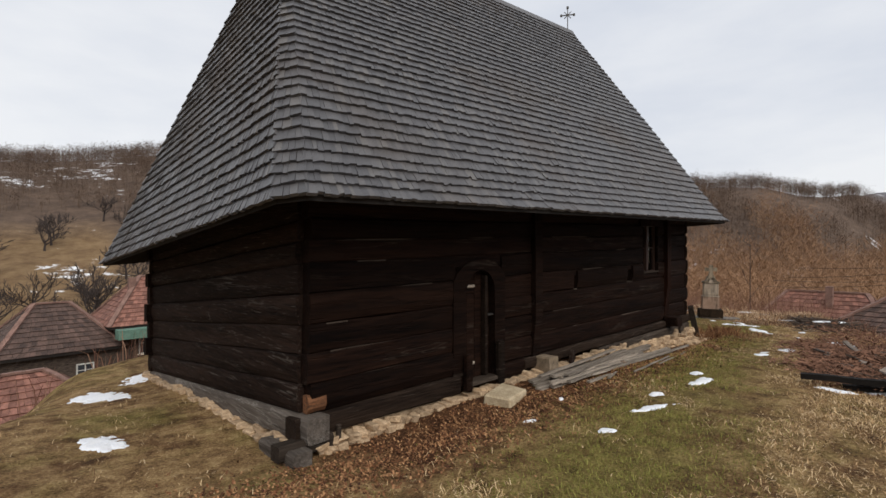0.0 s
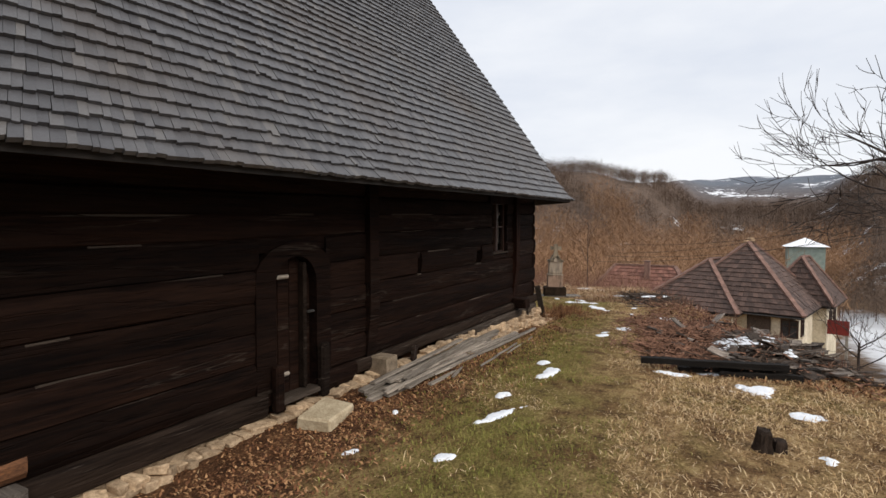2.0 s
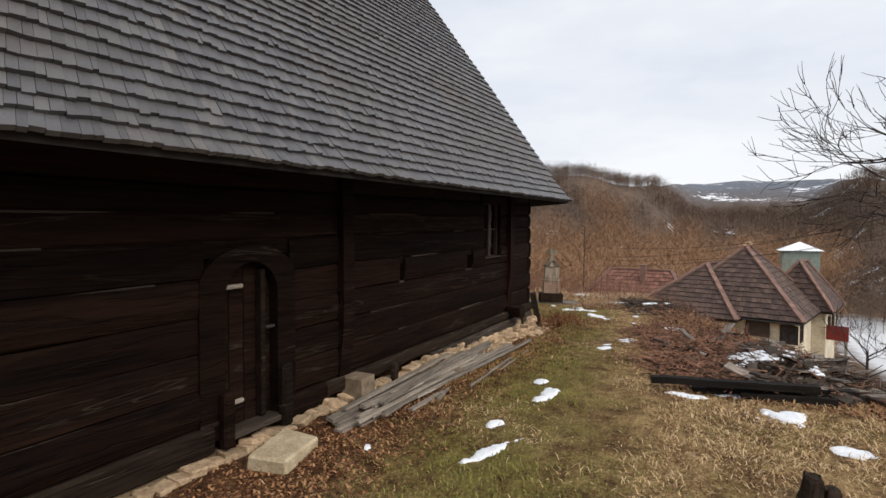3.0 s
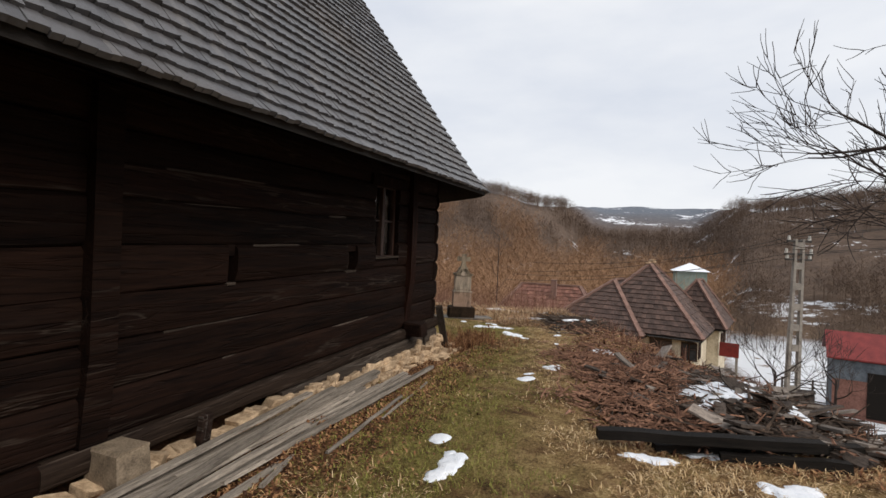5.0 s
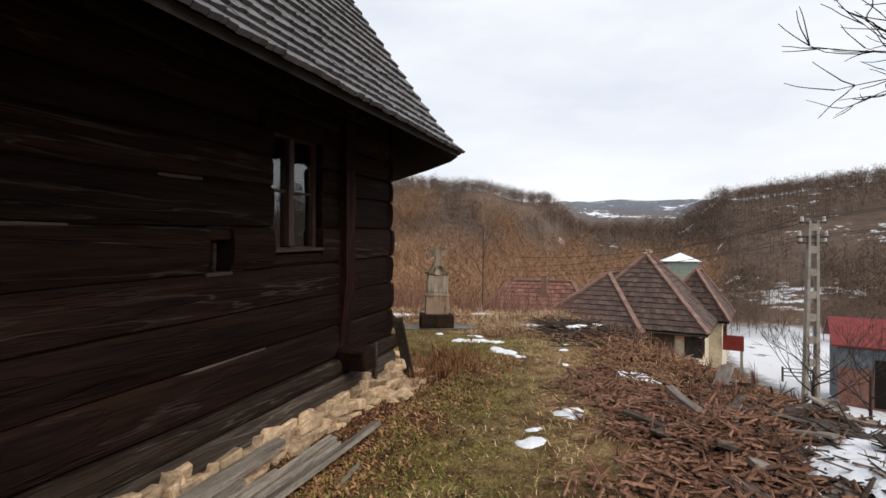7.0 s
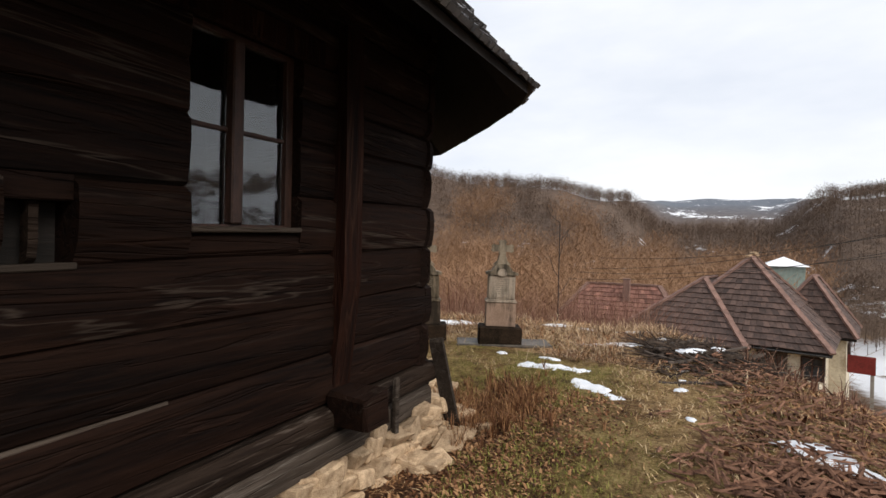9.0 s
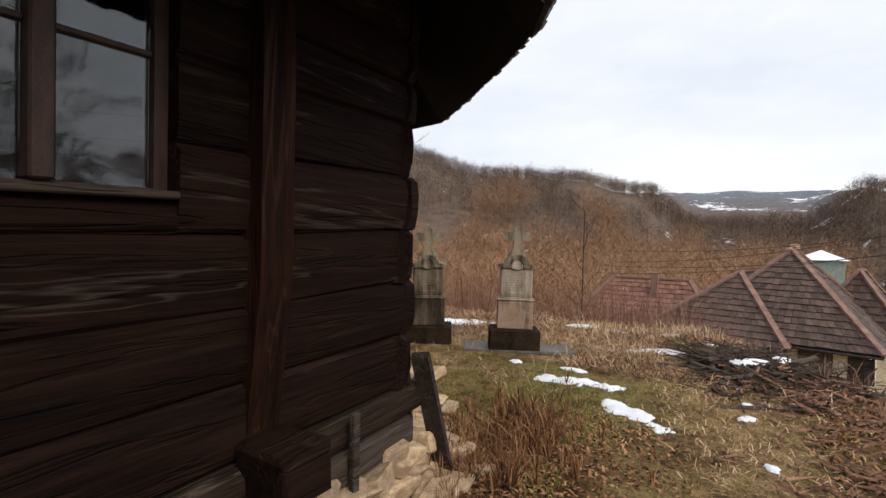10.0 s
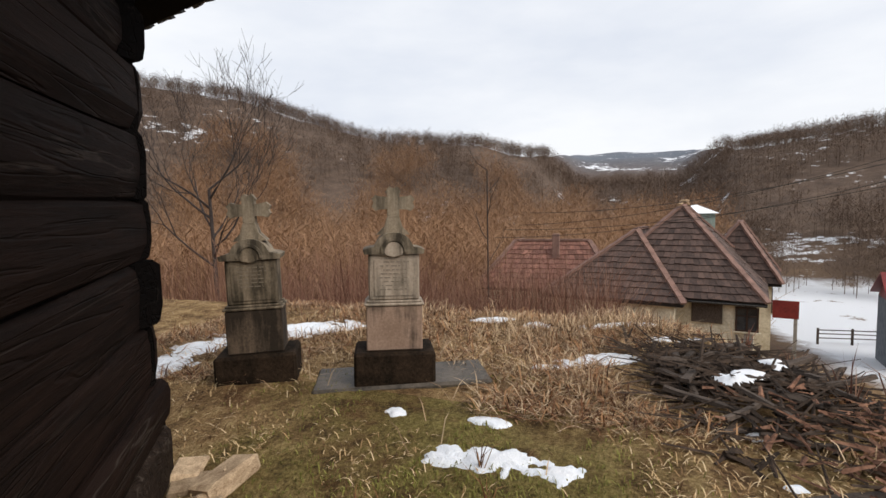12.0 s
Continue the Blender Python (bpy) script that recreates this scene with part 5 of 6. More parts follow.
# small green house with snow on its pyramid roof
snowy = thing("house", Matrix.Translation((80, -6.3, -3.3)) @ Matrix.Scale(0.83, 4), "small green house with snow on its roof", "house")
part("wall", boxed(0, 4.5, -2.6, 2.2, -12, 3.9), M_PALEGREEN, snowy)
bm = bmesh.new()
pts = [bm.verts.new(p) for p in ((-0.5, -3.1, 3.9), (5, -3.1, 3.9), (5, 2.7, 3.9), (-0.5, 2.7, 3.9))]
apex = bm.verts.new((2.2, -0.2, 5.3))
for i in range(4):
    bm.faces.new((pts[i], pts[(i + 1) % 4], apex))
bm.faces.new(pts[::-1])
part("snowy_roof", bm, M_SNOW, snowy)

# red-roofed shed in the snowy meadow
shed = thing("shed", pose(48.8, -12.6, -8.4, 0, 0, -14), "grey-blue shed with a red sheet roof in the snow", "shed")
part("wall", boxed(0.2, 5.4, -6.0, -0.2, -3, 3.0), M_BLUEWALL, shed)
bm = bmesh.new()
vv = [bm.verts.new(p) for p in ((-0.2, -6.4, 3.2), (-0.2, 0.2, 3.2), (2.6, 0.2, 4.9), (2.6, -6.4, 4.9), (5.8, -6.4, 3.2), (5.8, 0.2, 3.2))]
low_v = [bm.verts.new(v.co - Vector((0, 0, 0.1))) for v in vv]
for f in ((0, 1, 2, 3), (3, 2, 5, 4)):
    bm.faces.new([vv[t] for t in f])
    bm.faces.new([low_v[t] for t in f[::-1]])
for a, b in ((0, 1), (1, 2), (2, 5), (5, 4), (4, 3), (3, 0)):
    bm.faces.new((vv[b], vv[a], low_v[a], low_v[b]))
part("roof", bm, M_REDPAINT, shed)
part("lower_panel", boxed(0.15, 0.2, -6.0, -0.2, -3, 1.6), M_TILE_RED, shed)
part("gable", prism([(0.2, 3.0), (5.4, 3.0), (2.6, 4.75)], -6.0, -0.2), M_REDPAINT, shed)
part("door", boxed(0.09, 0.145, -3.6, -2.2, -1, 2.3, 0.01), M_BEAM, shed)

# houses of the hamlet to the north
for nm, x, y, zg, w, d, wall_h, rh, tm, lab, tr in (
        ("house", 0.2, 36.0, -6.6, 6.2, 5.4, 2.6, 2.7, M_TILE, "old house with a brown hip roof beyond the snow", 8),
        ("house", 5.6, 36.8, -5.4, 6.5, 5.5, 2.6, 3.0, M_TILE_RED, "house with an orange-red tile roof", 4),
        ("barn", -1.4, 26.0, -7.1, 5.4, 4.2, 2.2, 1.5, M_TILE_RED, "low barn with a brown-red tile roof", 6),
        ("house", -9.5, 40.0, -6.2, 6.0, 5.0, 3.2, 2.4, M_TILE, "white-walled house with dark upper boards", 12)):
    hh = thing(nm, pose(x, y, zg, 0, 0, tr), lab, nm)
    part("wall", boxed(0.3, w - 0.3, 0.3, d - 0.3, -1.5, wall_h), M_PLASTER if nm == "house" and x < 0 else M_SCRAP, hh)
    hip_roof(hh, 0.3, w - 0.3, 0.3, d - 0.3, wall_h, wall_h + rh, ((w * 0.36, d / 2), (w * 0.64, d / 2)), tm, 0.4, int(x + 40))
    for k in range(2 if nm == "house" else 0):
        pane_window(hh, w * (0.32 + 0.36 * k), 0.28, 0.7, 0.9, 1.1, "s", M_WHITE)
    if lab.startswith("house with an orange"):
        part("green_awning", boxed(0.2, w - 0.2, -1.0, -0.15, 1.9, 2.5, 0.02), M_GREENPAINT, hh, "green awning along the eave")
        part("chimney", boxed(1.5, 1.9, 2.0, 2.4, 4.2, 5.6, 0.02), M_RIDGE_TILE, hh)
yard = part("yard_wall", boxed(-2.6, 3.2, 0, 0.25, -1.2, 0.9, 0.02), M_PLASTER)
yard.matrix_world = pose(3.6, 33.4, -6.4, 0, 0, 10)
tagged(yard, "grey-white plastered yard wall", "wall", kind="structure")


# ---------- pole and wires ----------
def tube(bm, pts, radii, sides=5):
    prev = None
    for i, p in enumerate(pts):
        d = (pts[min(i + 1, len(pts) - 1)] - pts[max(i - 1, 0)])
        d = d.normalized() if d.length > 1e-9 else Vector((0, 0, 1))
        s = d.orthogonal().normalized()
        t = d.cross(s)
        row = [bm.verts.new(p + (s * math.cos(2 * math.pi * k / sides) + t * math.sin(2 * math.pi * k / sides)) * radii[i]) for k in range(sides)]
        if prev:
            for k in range(sides):
                bm.faces.new((prev[k], prev[(k + 1) % sides], row[(k + 1) % sides], row[k]))
        prev = row


PX, PY, PZ0, PZ1 = 31.3, -5.55, -7.6, 2.75
pole = thing("power_pole", pose(PX, PY, PZ0, 0, -0.8, 20), "slotted grey concrete power pole with insulators", "power pole")
H = PZ1 - PZ0
for s in (-1, 1):
    bm = bmesh.new()
    vs = box(bm, -0.12, 0.12, s * 0.3 - 0.09, s * 0.3 + 0.09, -1.5, H)
    for v in vs:
        if v.co.z > 1:
            v.co.y = v.co.y * 0.55
            v.co.x *= 0.7
    part("leg", bm, M_CONCRETE, pole)
for k in range(11):
    z = 0.4 + k * 0.95
    part("rung", boxed(-0.08, 0.08, -0.24 + 0.1 * k / 11, 0.24 - 0.1 * k / 11, z, z + 0.3), M_CONCRETE, pole)
ARMS = [(H - 0.15, 0.55), (H - 0.75, 0.65), (H - 1.0, 0.6)]
for z, half in ARMS:
    arm = part("crossarm", boxed(-0.06, 0.06, -half, half, z, z + 0.09, 0.01), M_METAL, pole)
    for s in (-1, 1):
        bm = bmesh.new()
        bmesh.ops.create_cone(bm, cap_ends=True, segments=10, radius1=0.07, radius2=0.05, depth=0.2, matrix=Matrix.Translation((0, s * (half - 0.08), z + 0.2)))
        part("insulator", bm, M_WHITE, arm)
ends_l = [Vector((36.5, 7.6, 1.0)), Vector((36.3, 8.1, 0.4)), Vector((36.0, 8.8, 0.2)), Vector((36.0, 9.3, -0.2))]
ends_r = [Vector((12, -32, 9.0)), Vector((11, -33, 8.4)), Vector((12, -34, 7.6)), Vector((10, -35, 7.4))]
for k in range(4):
    z = PZ1 + (0.05 if k < 2 else -0.7)
    start = Vector((PX, PY + (0.4 if k % 2 else -0.4), z))
    for far_end in (ends_l[k], ends_r[k]):
        bm = bmesh.new()
        pts = []
        for i in range(15):
            f = i / 14
            q = start.lerp(far_end, f)
            q.z -= 0.5 * 4 * f * (1 - f)
            pts.append(q)
        tube(bm, pts, [0.014] * 15, 4)
        w = part("power_wire", bm, M_METAL)
        tagged(w, "thin sagging power line strung from the concrete pole", "wire", "power lines")


# ---------- picket fence below the scrap heap ----------
fence = thing("picket_fence", Matrix.Translation((0, 0, 0)), "leaning dark grey picket fence below the brow", "fence")
f0, f1 = Vector((19.0, -3.7)), Vector((30.0, -4.5))
n = 92
pick = mesh_of("picket", boxed(-0.012, 0.012, -0.035, 0.035, 0, 1.0))
pick.materials.append(M_SCRAP)
for k in range(n):
    p = f0.lerp(f1, k / n)
    ob = new("picket", pick)
    ob.parent = fence
    ob.matrix_local = pose(p.x, p.y, height(p.x, p.y) - 0.03, rnd.gauss(0, 3), rnd.gauss(0, 3), -4 - 90) @ Matrix.Diagonal((1, 1, rnd.uniform(0.95, 1.2), 1))
for k in range(6):
    a, b = f0.lerp(f1, k / 6), f0.lerp(f1, (k + 1) / 6)
    za, zb = height(*a), height(*b)
    part("fence_post", boxed(a.x - 0.06, a.x + 0.06, a.y - 0.06, a.y + 0.06, za - 0.3, za + 1.15, 0.01), M_SCRAP, fence)
    for h in (0.3, 0.75):
        bm = bmesh.new()
        tube(bm, [Vector((*a, za + h)) + Vector((0.03, -0.05, 0)), Vector((*b, zb + h)) + Vector((0.03, -0.05, 0))], [0.03, 0.03], 4)
        part("rail", bm, M_SCRAP, fence)
# snowy meadow rail fence
rail_fence = thing("rail_fence", Matrix.Translation((0, 0, 0)), "low wooden rail fence across the snowy meadow", "fence")
for k in range(9):
    a, b = Vector((58 + k * 0.8, -12 - k * 2.6)), Vector((58.8 + k * 0.8, -14.6 - k * 2.6))
    za, zb = height(*a), height(*b)
    part("fence_post", boxed(a.x - 0.07, a.x + 0.07, a.y - 0.07, a.y + 0.07, za - 0.3, za + 1.3), M_SCRAP, rail_fence)
    for h in (0.5, 0.85, 1.15):
        bm = bmesh.new()
        tube(bm, [Vector((*a, za + h)), Vector((*b, zb + h))], [0.05, 0.05], 4)
        part("rail", bm, M_SCRAP, rail_fence)

# ---------- bare trees ----------
def grow(bm, r, p, d, length, radius, depth, up=0.15, spread=38, fork=3, sides=6, least=0.006):
    """A limb with its forks."""
    n = 4
    pts, rad = [p], [radius]
    q, dd = p.copy(), d.copy()
    for i in range(n):
        dd = (dd + Vector((r.gauss(0, 0.13), r.gauss(0, 0.13), r.gauss(0, 0.1) + up * 0.3))).normalized()
        q = q + dd * (length / n)
        pts.append(q)
        rad.append(radius * (1 - 0.45 * (i + 1) / n))
    tube(bm, pts, rad, sides)
    if depth == 0:
        return
    for k in range(fork):
        i = r.choice([2, 3, 4]) if k else 4
        ax = Vector((r.gauss(0, 1), r.gauss(0, 1), r.gauss(0, 1))).normalized()
        nd = (Matrix.Rotation(radians(r.uniform(0.5, 1.2) * spread), 3, ax) @ dd).normalized()
        grow(bm, r, pts[i], nd, length * r.uniform(0.6, 0.85), max(least, rad[i] * r.uniform(0.5, 0.75)), depth - 1, up, spread, fork, max(3, sides - 1), least)


def bare_tree(x, y, trunk_h, radius, depth, seed, label, lean=(0, 0), spread=38, fork=3, up=0.15, limbs=5, limb_len=2.0, least=0.006):
    r = random.Random(seed)
    z = height(x, y)
    t = thing("bare_tree", Matrix.Translation((x, y, z)), label, "tree")
    bm = bmesh.new()
    pts = [Vector((0, 0, -0.3)), Vector((0, 0, trunk_h * 0.15)), Vector((lean[0] * 0.3, lean[1] * 0.3, trunk_h * 0.5)), Vector((lean[0], lean[1], trunk_h))]
    tube(bm, pts, [radius * 1.35, radius, radius * 0.85, radius * 0.6], 9)
    part("trunk", bm, M_BARK, t, smooth=True)
    bm = bmesh.new()
    for k in range(limbs):
        f = 0.55 + 0.45 * k / max(1, limbs - 1)
        p = pts[2].lerp(pts[3], (f - 0.5) * 2)
        a = 2 * math.pi * k / limbs * 1.62 + seed
        d = Vector((math.cos(a), math.sin(a), r.uniform(0.25, 1.0))).normalized()
        grow(bm, r, p, d, limb_len * r.uniform(0.8, 1.2), radius * 0.5, depth, up, spread, fork, 6, least)
    part("crown", bm, M_BARK, t, "fine bare branches")
    return t


bare_tree(10.9, -2.4, 4.1, 0.11, 4, 4, "bare fruit tree with fine twiggy branches on the brow", (-0.2, 0.4), 40, 3, 0.12, 15, 1.1, 0.006)
bare_tree(24.5, 16.0, 5.6, 0.08, 4, 9, "slender bare tree beyond the church", (0.1, 0.2), 42, 3, 0.35, 9, 2.1, 0.006)
bare_tree(23.0, 6.55, 4.8, 0.022, 1, 12, "tall thin bare sapling behind the gravestones", (0.05, 0.0), 25, 2, 0.6, 5, 0.5)
bare_tree(21.5, -2.5, 1.8, 0.05, 3, 17, "small bare tree beside the power pole", (0, 0), 34, 3, 0.3, 6, 0.9)
bare_tree(26.0, -5.5, 2.6, 0.06, 3, 19, "small bare tree above the snowy meadow", (0, 0), 34, 3, 0.3, 6, 1.0)
r = random.Random(77)
for k in range(22):
    x, y = r.uniform(-6, 30), r.uniform(92, 172)
    bare_tree(x, y, r.uniform(2.2, 3.6), 0.25, 3, 200 + k, "bare dark orchard tree on the pasture slope", (r.uniform(-0.3, 0.3), 0), 40, 3, 0.25, 7, 2.2, 0.05)
bare_tree(-1.8, 27.5, 4.5, 0.12, 3, 301, "bare tree beside the hamlet houses", (0.2, 0), 32, 3, 0.4, 6, 2.0)


# ---------- thickets, woods and grass ----------
def fans(name, n, place, hgt, twigs, spread, wid, mat, label, category, seed, curve=0.2):
    """Clumps of thin rising twigs, joined."""
    g = np.random.RandomState(seed)
    V, F = [], []
    for k in range(n):
        got = place(g)
        if got is None:
            continue
        x, y, z, s = got
        h0 = g.uniform(*hgt) * s
        for t in range(twigs):
            a = g.uniform(0, 2 * math.pi)
            lean = abs(g.normal(0, spread))
            st = g.uniform(0, 0.3) * h0
            h = h0 * g.uniform(0.55, 1.0)
            ox, oy = g.normal(0, 0.10) * h0, g.normal(0, 0.10) * h0
            bx, by = x + ox * 0.5, y + oy * 0.5
            mx, my = bx + math.cos(a) * lean * h * 0.35, by + math.sin(a) * lean * h * 0.35
            tx, ty = bx + math.cos(a) * lean * h * (0.8 + curve), by + math.sin(a) * lean * h * (0.8 + curve)
            b = g.uniform(0, 2 * math.pi)
            wx, wy = math.cos(b) * wid * s, math.sin(b) * wid * s
            o = len(V)
            V += [(bx - wx, by - wy, z + st - 0.05), (bx + wx, by + wy, z + st - 0.05), (mx + wx * 0.7, my + wy * 0.7, z + st + h * 0.5), (mx - wx * 0.7, my - wy * 0.7, z + st + h * 0.5), (tx, ty, z + h)]
            F += [(o, o + 1, o + 2, o + 3), (o + 3, o + 2, o + 4)]
    return tagged(bulk(name, V, F, mat), label, category, kind="stuff")


def in_church(x, y):
    return CX - 0.05 < x < CX + LEN + 1.5 and y > CY - 0.12 and not (x > CX + LEN and y < CY + (x - CX - LEN) * 0.8 - 0.1)


def tuft_field(x, y):
    return noise.noise((x * 0.7, y * 0.7, 0)) + 0.6 * noise.noise((x * 2.3, y * 2.3, 5))


def red_shrub_spot(g):
    x, y = g.uniform(18.5, 28), g.uniform(3.0, 15)
    if noise.noise((x * 0.45, y * 0.45, 8)) < -0.12 or x < 20 + 1.5 * noise.noise((y * 0.4, 0, 7)) or y < 3.6 + 0.5 * noise.noise((x, 0, 3)):
        return None
    return x, y, height(x, y), 1.0 + 0.085 * max(0.0, x - 19.5)


def brow_spot(g):
    x = g.uniform(9.5, 22)
    y = g.uniform(-3.5, 2.2) + 0.14 * (x - 10)
    if y > 1.4 + 0.18 * (x - 10) + 0.5 * noise.noise((x, 0, 2)):
        return None
    return x, y, height(x, y), g.uniform(0.6, 1.2)


def thicket_spot(g):
    rr, az = 30 + 165 * g.uniform(0, 1) ** 1.3, g.uniform(24, 100)
    if noise.noise((rr * 0.06, az * 0.12, 4)) < -0.15 and rr < 100:
        return None
    if rr > 115 and noise.noise((rr * 0.03, az * 0.16, 2)) < -0.25 + (rr - 115) * 0.008:
        return None
    x, y = 8 + rr * math.sin(math.radians(az)), 3 + rr * math.cos(math.radians(az))
    if 32.5 < x < 44 and -7 < y < 11:
        return None
    if y < -5 and rr < 70:
        return None
    return x, y, height(x, y), 0.7 + min(rr, 130) / 110


def forest_spot(g):
    rr = 95 + 230 * math.sqrt(g.uniform(0, 1))
    az = g.uniform(-14, 122)
    if az < 30 and rr < 175:
        return None
    x, y = 8 + rr * math.sin(math.radians(az)), 3 + rr * math.cos(math.radians(az))
    if noise.noise((x * 0.02, y * 0.02, 9)) < -0.32:
        return None
    return x, y, height(x, y), 1.0


def crest_spot(g):
    rr = g.uniform(275, 305)
    az = g.uniform(-14, 118)
    if noise.noise((az * 0.35, 0, 3)) < 0.0:
        return None
    x, y = 8 + rr * math.sin(math.radians(az)), 3 + rr * math.cos(math.radians(az))
    return x, y, height(x, y), g.uniform(0.6, 1.3)


fans("red_shrubs", 3200, red_shrub_spot, (0.5, 2.8), 12, 0.5, 0.0034, M_TWIG, "dense reddish brown bare shrubs below the churchyard", "shrubs", 1)
fans("dead_stems", 900, brow_spot, (0.1, 0.36), 9, 0.7, 0.005, M_TWIG, "dead reddish weed stems on the brow", "weeds", 2)


def crowns(name, n, place, hgt, twigs, wid, mat, label, category, seed):
    """Bare round crowns: a thin stem and many short rising twigs spread through an oval, joined."""
    g = np.random.RandomState(seed)
    V, F = [], []
    for k in range(n):
        got = place(g)
        if got is None:
            continue
        x, y, z, s = got
        h = g.uniform(*hgt) * s
        rad = h * g.uniform(0.3, 0.45)
        pts = g.normal(0, 1, (twigs, 3))
        pts /= np.linalg.norm(pts, axis=1)[:, None]
        pts *= (g.uniform(0, 1, twigs) ** 0.4)[:, None]
        for px, py, pz in pts:
            bx, by, bz = x + px * rad, y + py * rad, z + h * (0.58 + 0.40 * pz)
            L = h * g.uniform(0.1, 0.22)
            dx, dy, dz = px * 0.7 + g.normal(0, 0.6), py * 0.7 + g.normal(0, 0.6), 0.25 + g.normal(0, 0.45)
            b = g.uniform(0, 2 * math.pi)
            wx, wy = math.cos(b) * wid * s, math.sin(b) * wid * s
            o = len(V)
            V += [(bx - wx - dx * L * 0.5, by - wy - dy * L * 0.5, bz - dz * L * 0.5), (bx + wx - dx * L * 0.5, by + wy - dy * L * 0.5, bz - dz * L * 0.5), (bx + dx * L * 0.5, by + dy * L * 0.5, bz + dz * L * 0.5)]
            F.append((o, o + 1, o + 2))
        o = len(V)
        w = wid * s * 0.8
        V += [(x - w, y, z - 0.3), (x + w, y, z - 0.3), (x, y, z + h * 0.9), (x, y - w, z - 0.3), (x, y + w, z - 0.3)]
        F += [(o, o + 1, o + 2), (o + 3, o + 4, o + 2)]
    return tagged(bulk(name, V, F, mat), label, category, kind="stuff")


crowns("willow_thicket", 4000, thicket_spot, (5.0, 9.5), 170, 0.026, M_THICKET, "orange-brown leafless thicket filling the valley", "thicket", 3)
crowns("hill_forest", 11500, forest_spot, (5.0, 8.5), 54, 0.08, M_FOREST, "leafless grey-brown forest on the hills", "forest", 4)


def hollow_spot(g):
    rr, az = g.uniform(86, 135), g.uniform(95, 124)
    if noise.noise((rr * 0.07, az * 0.2, 6)) < -0.12:
        return None
    x, y = 8 + rr * math.sin(math.radians(az)), 3 + rr * math.cos(math.radians(az))
    return x, y, height(x, y), 1.0


def bramble_spot(g):
    x, y = g.normal(12.75, 0.4), g.normal(4.55, 0.3)
    return None if in_church(x, y + 0.1) else (x, y, height(x, y), 1.0)


def yard_spot(g):
    x, y = g.uniform(-4, 4), g.uniform(15, 30)
    return x, y, height(x, y), 1.0


fans("bramble", 330, bramble_spot, (0.08, 0.24), 10, 0.9, 0.004, M_LITTER, "dry brown brambles at the church corner", "weeds", 21)
fans("yard_shrubs", 160, yard_spot, (1.2, 2.6), 9, 0.3, 0.012, M_TWIG, "bare shrubs before the hamlet", "shrubs", 22)
crowns("hollow_trees", 520, hollow_spot, (4.5, 8.5), 110, 0.05, M_FOREST, "dark bare trees in the hollow beyond the snowy meadow", "trees", 24)
crowns("crest_trees", 900, crest_spot, (6.0, 10.0), 60, 0.07, M_FOREST, "bare trees along the hill crest", "forest", 5)


def blades(name, n, place, length, wid, tilt, mat, label, category, seed):
    g = np.random.RandomState(seed)
    V, F = [], []
    for k in range(n):
        got = place(g)
        if got is None:
            continue
        x, y, s = got
        if on_snow(x, y):
            continue
        z = height(x, y)
        L = g.uniform(*length) * s
        a = g.uniform(0, 2 * math.pi)
        e = math.radians(np.clip(g.normal(*tilt), 3, 88))
        dx, dy, dz = math.cos(a) * math.cos(e), math.sin(a) * math.cos(e), math.sin(e)
        wx, wy = -math.sin(a) * wid, math.cos(a) * wid
        mx, my, mz = x + dx * L * 0.55, y + dy * L * 0.55, z + dz * L * 0.6
        tx, ty, tz = x + dx * L * 1.1, y + dy * L * 1.1, z + dz * L * 0.75
        o = len(V)
        V += [(x - wx, y - wy, z - 0.01), (x + wx, y + wy, z - 0.01), (mx + wx, my + wy, mz), (mx - wx, my - wy, mz), (tx, ty, tz)]
        F += [(o, o + 1, o + 2, o + 3), (o + 3, o + 2, o + 4)]
    return tagged(bulk(name, V, F, mat), label, category, kind="stuff")


def straw_spot(g):
    u = g.uniform(0, 1)
    if u < 0.09:
        x, y = g.uniform(-5, 2.2), g.uniform(2.5, 10)
    elif u < 0.4:
        x, y = g.uniform(-1.5, 9), g.uniform(-2.5, 3.2)
    elif u < 0.75:
        x, y = g.uniform(6, 19.5), g.uniform(-1.0, 7.5)
    else:
        x, y = g.uniform(-5, 22), g.uniform(-5, 12)
    if in_church(x, y):
        return None
    path = abs(y - (1.45 + 0.23 * x))
    if tuft_field(x, y) + g.normal(0, 0.25) < (0.42 if path < 1.0 and 3 < x < 15.2 else -0.25):
        return None
    if y > 3.9 and x < 11 and g.uniform() < 0.75:
        return None
    if 9.2 < x < 12.2 and y < 2.2 + 0.12 * (x - 10) and g.uniform() < 0.6:
        return None
    return x, y, (1.35 if x > 15.5 else 1.0)


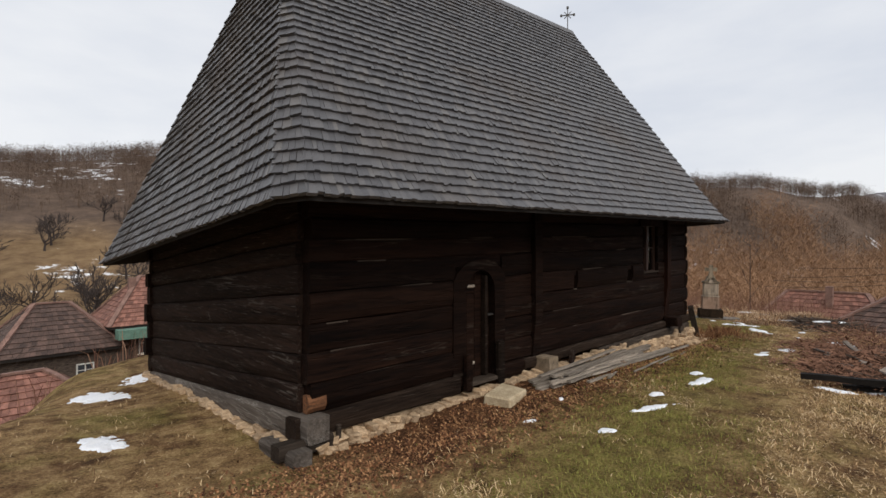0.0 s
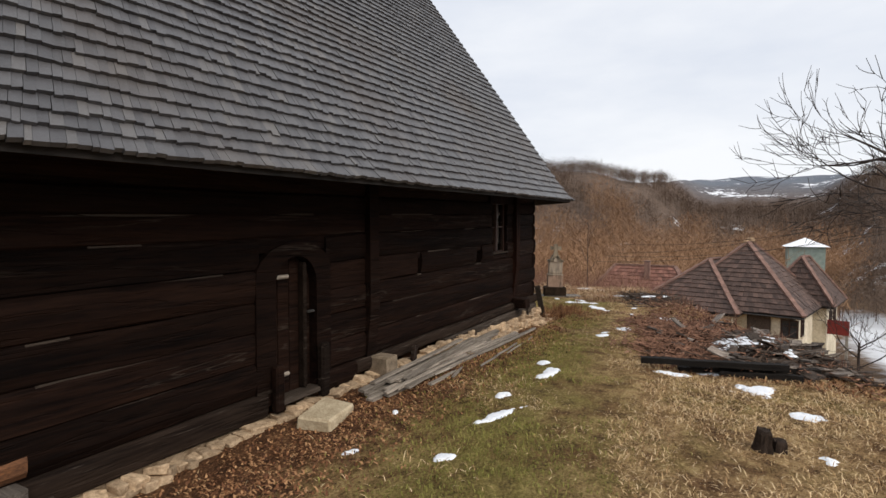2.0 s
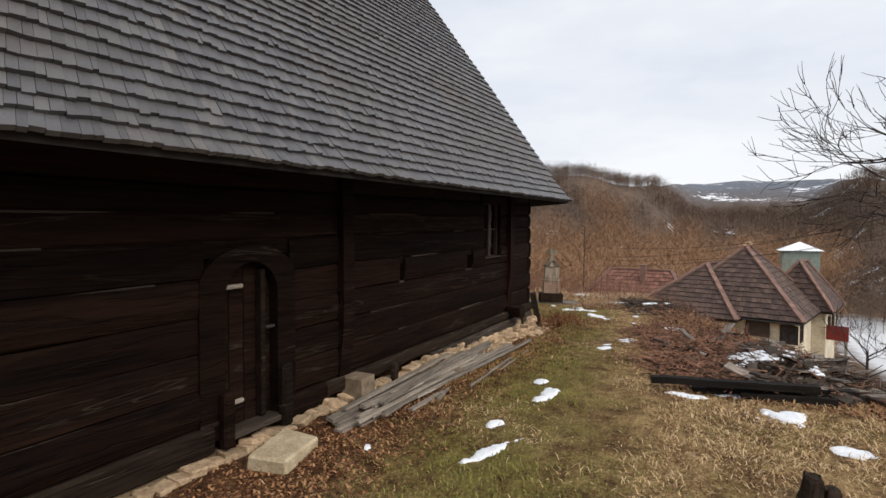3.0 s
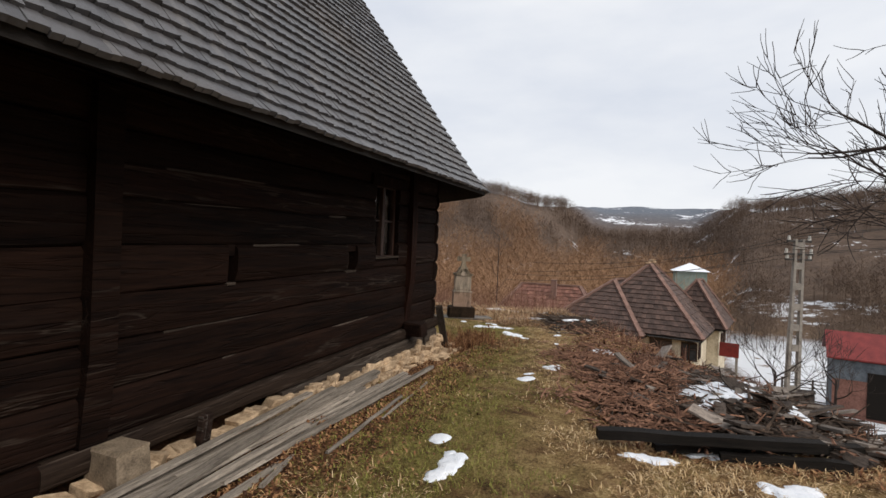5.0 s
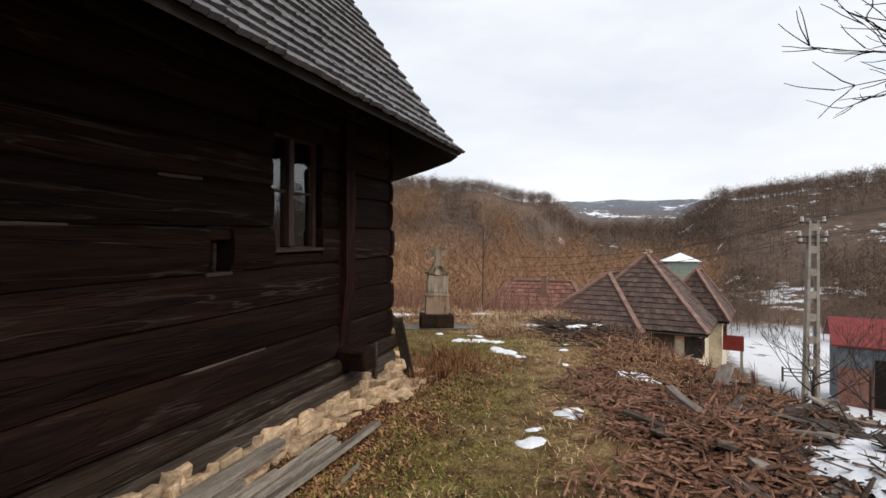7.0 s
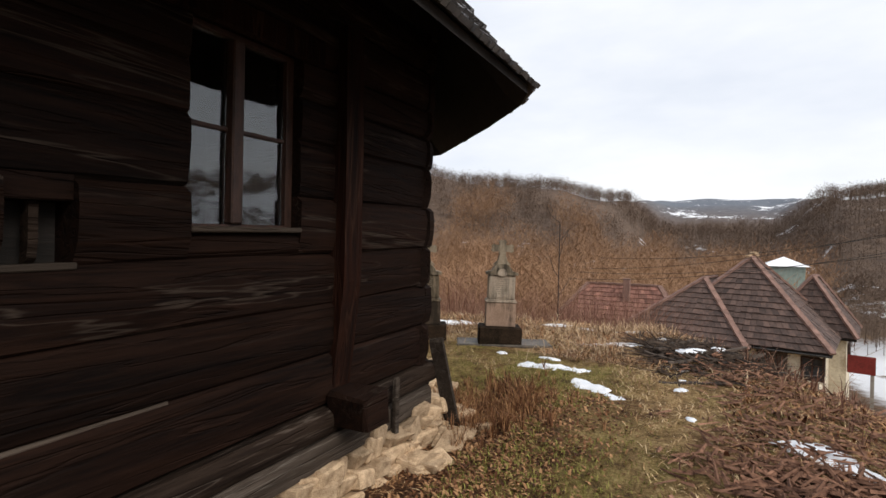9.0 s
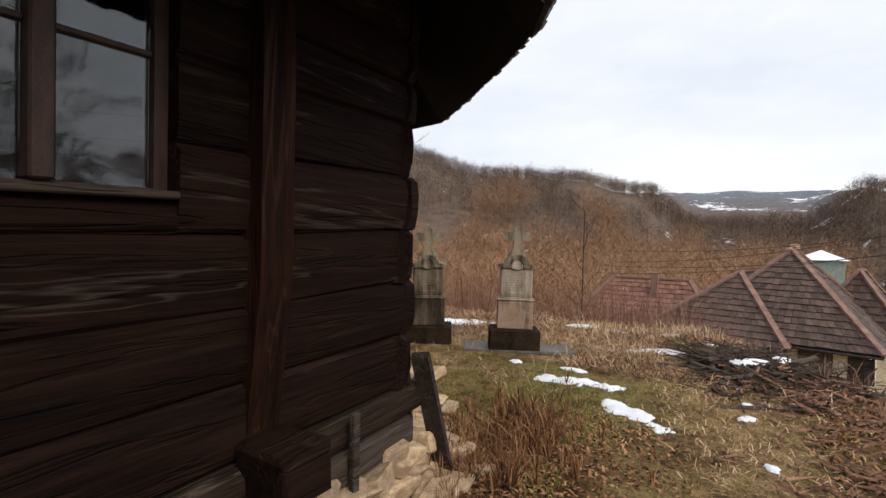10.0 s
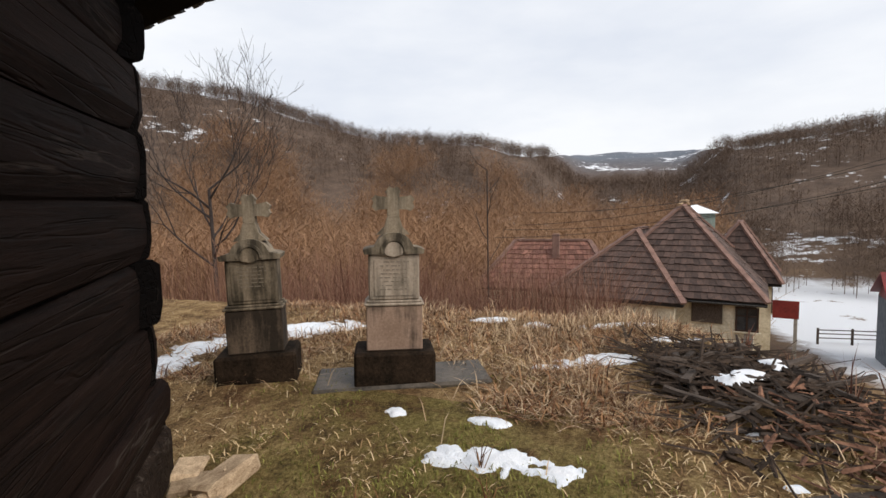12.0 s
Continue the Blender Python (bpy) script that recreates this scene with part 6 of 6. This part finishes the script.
def green_spot(g):
    x = g.uniform(0, 15.5)
    y = 1.45 + 0.23 * x + g.normal(0, 0.6)
    if in_church(x, y) or tuft_field(x + 40, y) < -0.15:
        return None
    return x, y, 1.0


def litter_spot(g):
    if g.uniform() < 0.6:
        x = g.uniform(8.5, 19)
        y = g.uniform(-2.5, 2.2) + 0.14 * (x - 9)
        if y > 2.0 + 0.12 * (x - 10) + 0.6 * noise.noise((x, y, 2)):
            return None
    else:
        x, y = g.uniform(1, 13.5), g.normal(4.15, 0.38)
        return (None if in_church(x, y) else (x, y, 0.55))
    if in_church(x, y):
        return None
    return x, y, 1.0


blades("dry_grass", 250000, straw_spot, (0.025, 0.105), 0.0026, (17, 16), M_STRAW, "matted straw-coloured winter grass", "grass", 6)
blades("green_grass", 52000, green_spot, (0.015, 0.052), 0.0026, (40, 22), M_GRASS, "short mossy green grass along the path", "grass", 7)
blades("leaf_litter", 80000, litter_spot, (0.03, 0.11), 0.009, (14, 16), M_LITTER, "brown dead leaves and stalks", "litter", 8)


def tall_spot(g):
    if g.uniform() < 0.6:
        x, y = g.normal(17.3, 0.9), g.uniform(2.8, 7.2)
    else:
        x, y = g.uniform(14.5, 18.5), 3.2 + g.normal(0, 0.6)
    if tuft_field(x * 1.7, y * 1.7) < 0.05 or math.hypot(x - 15.9, y - 2.9) < 1.1:
        return None
    return x, y, 1.0


blades("tall_straw", 12000, tall_spot, (0.12, 0.34), 0.003, (38, 24), M_STRAW_DULL, "tall dry straw tufts behind the graves and on the brow", "grass", 9)


def mat_spot(g):
    x, y = g.uniform(14.8, 20), g.uniform(2.8, 8.5)
    if math.hypot(x - 15.9, (y - 2.9) * 1.1) < 1.0:
        return None
    if abs(x - 15.3) < 0.5 and abs(y - 5.6) < 0.9 or tuft_field(x * 1.3, y * 1.3) + g.normal(0, 0.3) < -0.15:
        return None
    return x, y, 1.0


blades("lying_straw", 42000, mat_spot, (0.06, 0.26), 0.0026, (11, 12), M_STRAW_DULL, "heaps of flattened dry grass behind the gravestones", "grass", 10)
blades("dead_stalks", 30000, mat_spot, (0.06, 0.24), 0.0045, (18, 16), M_LITTER, "brown dead stalks behind the gravestones", "litter", 14)
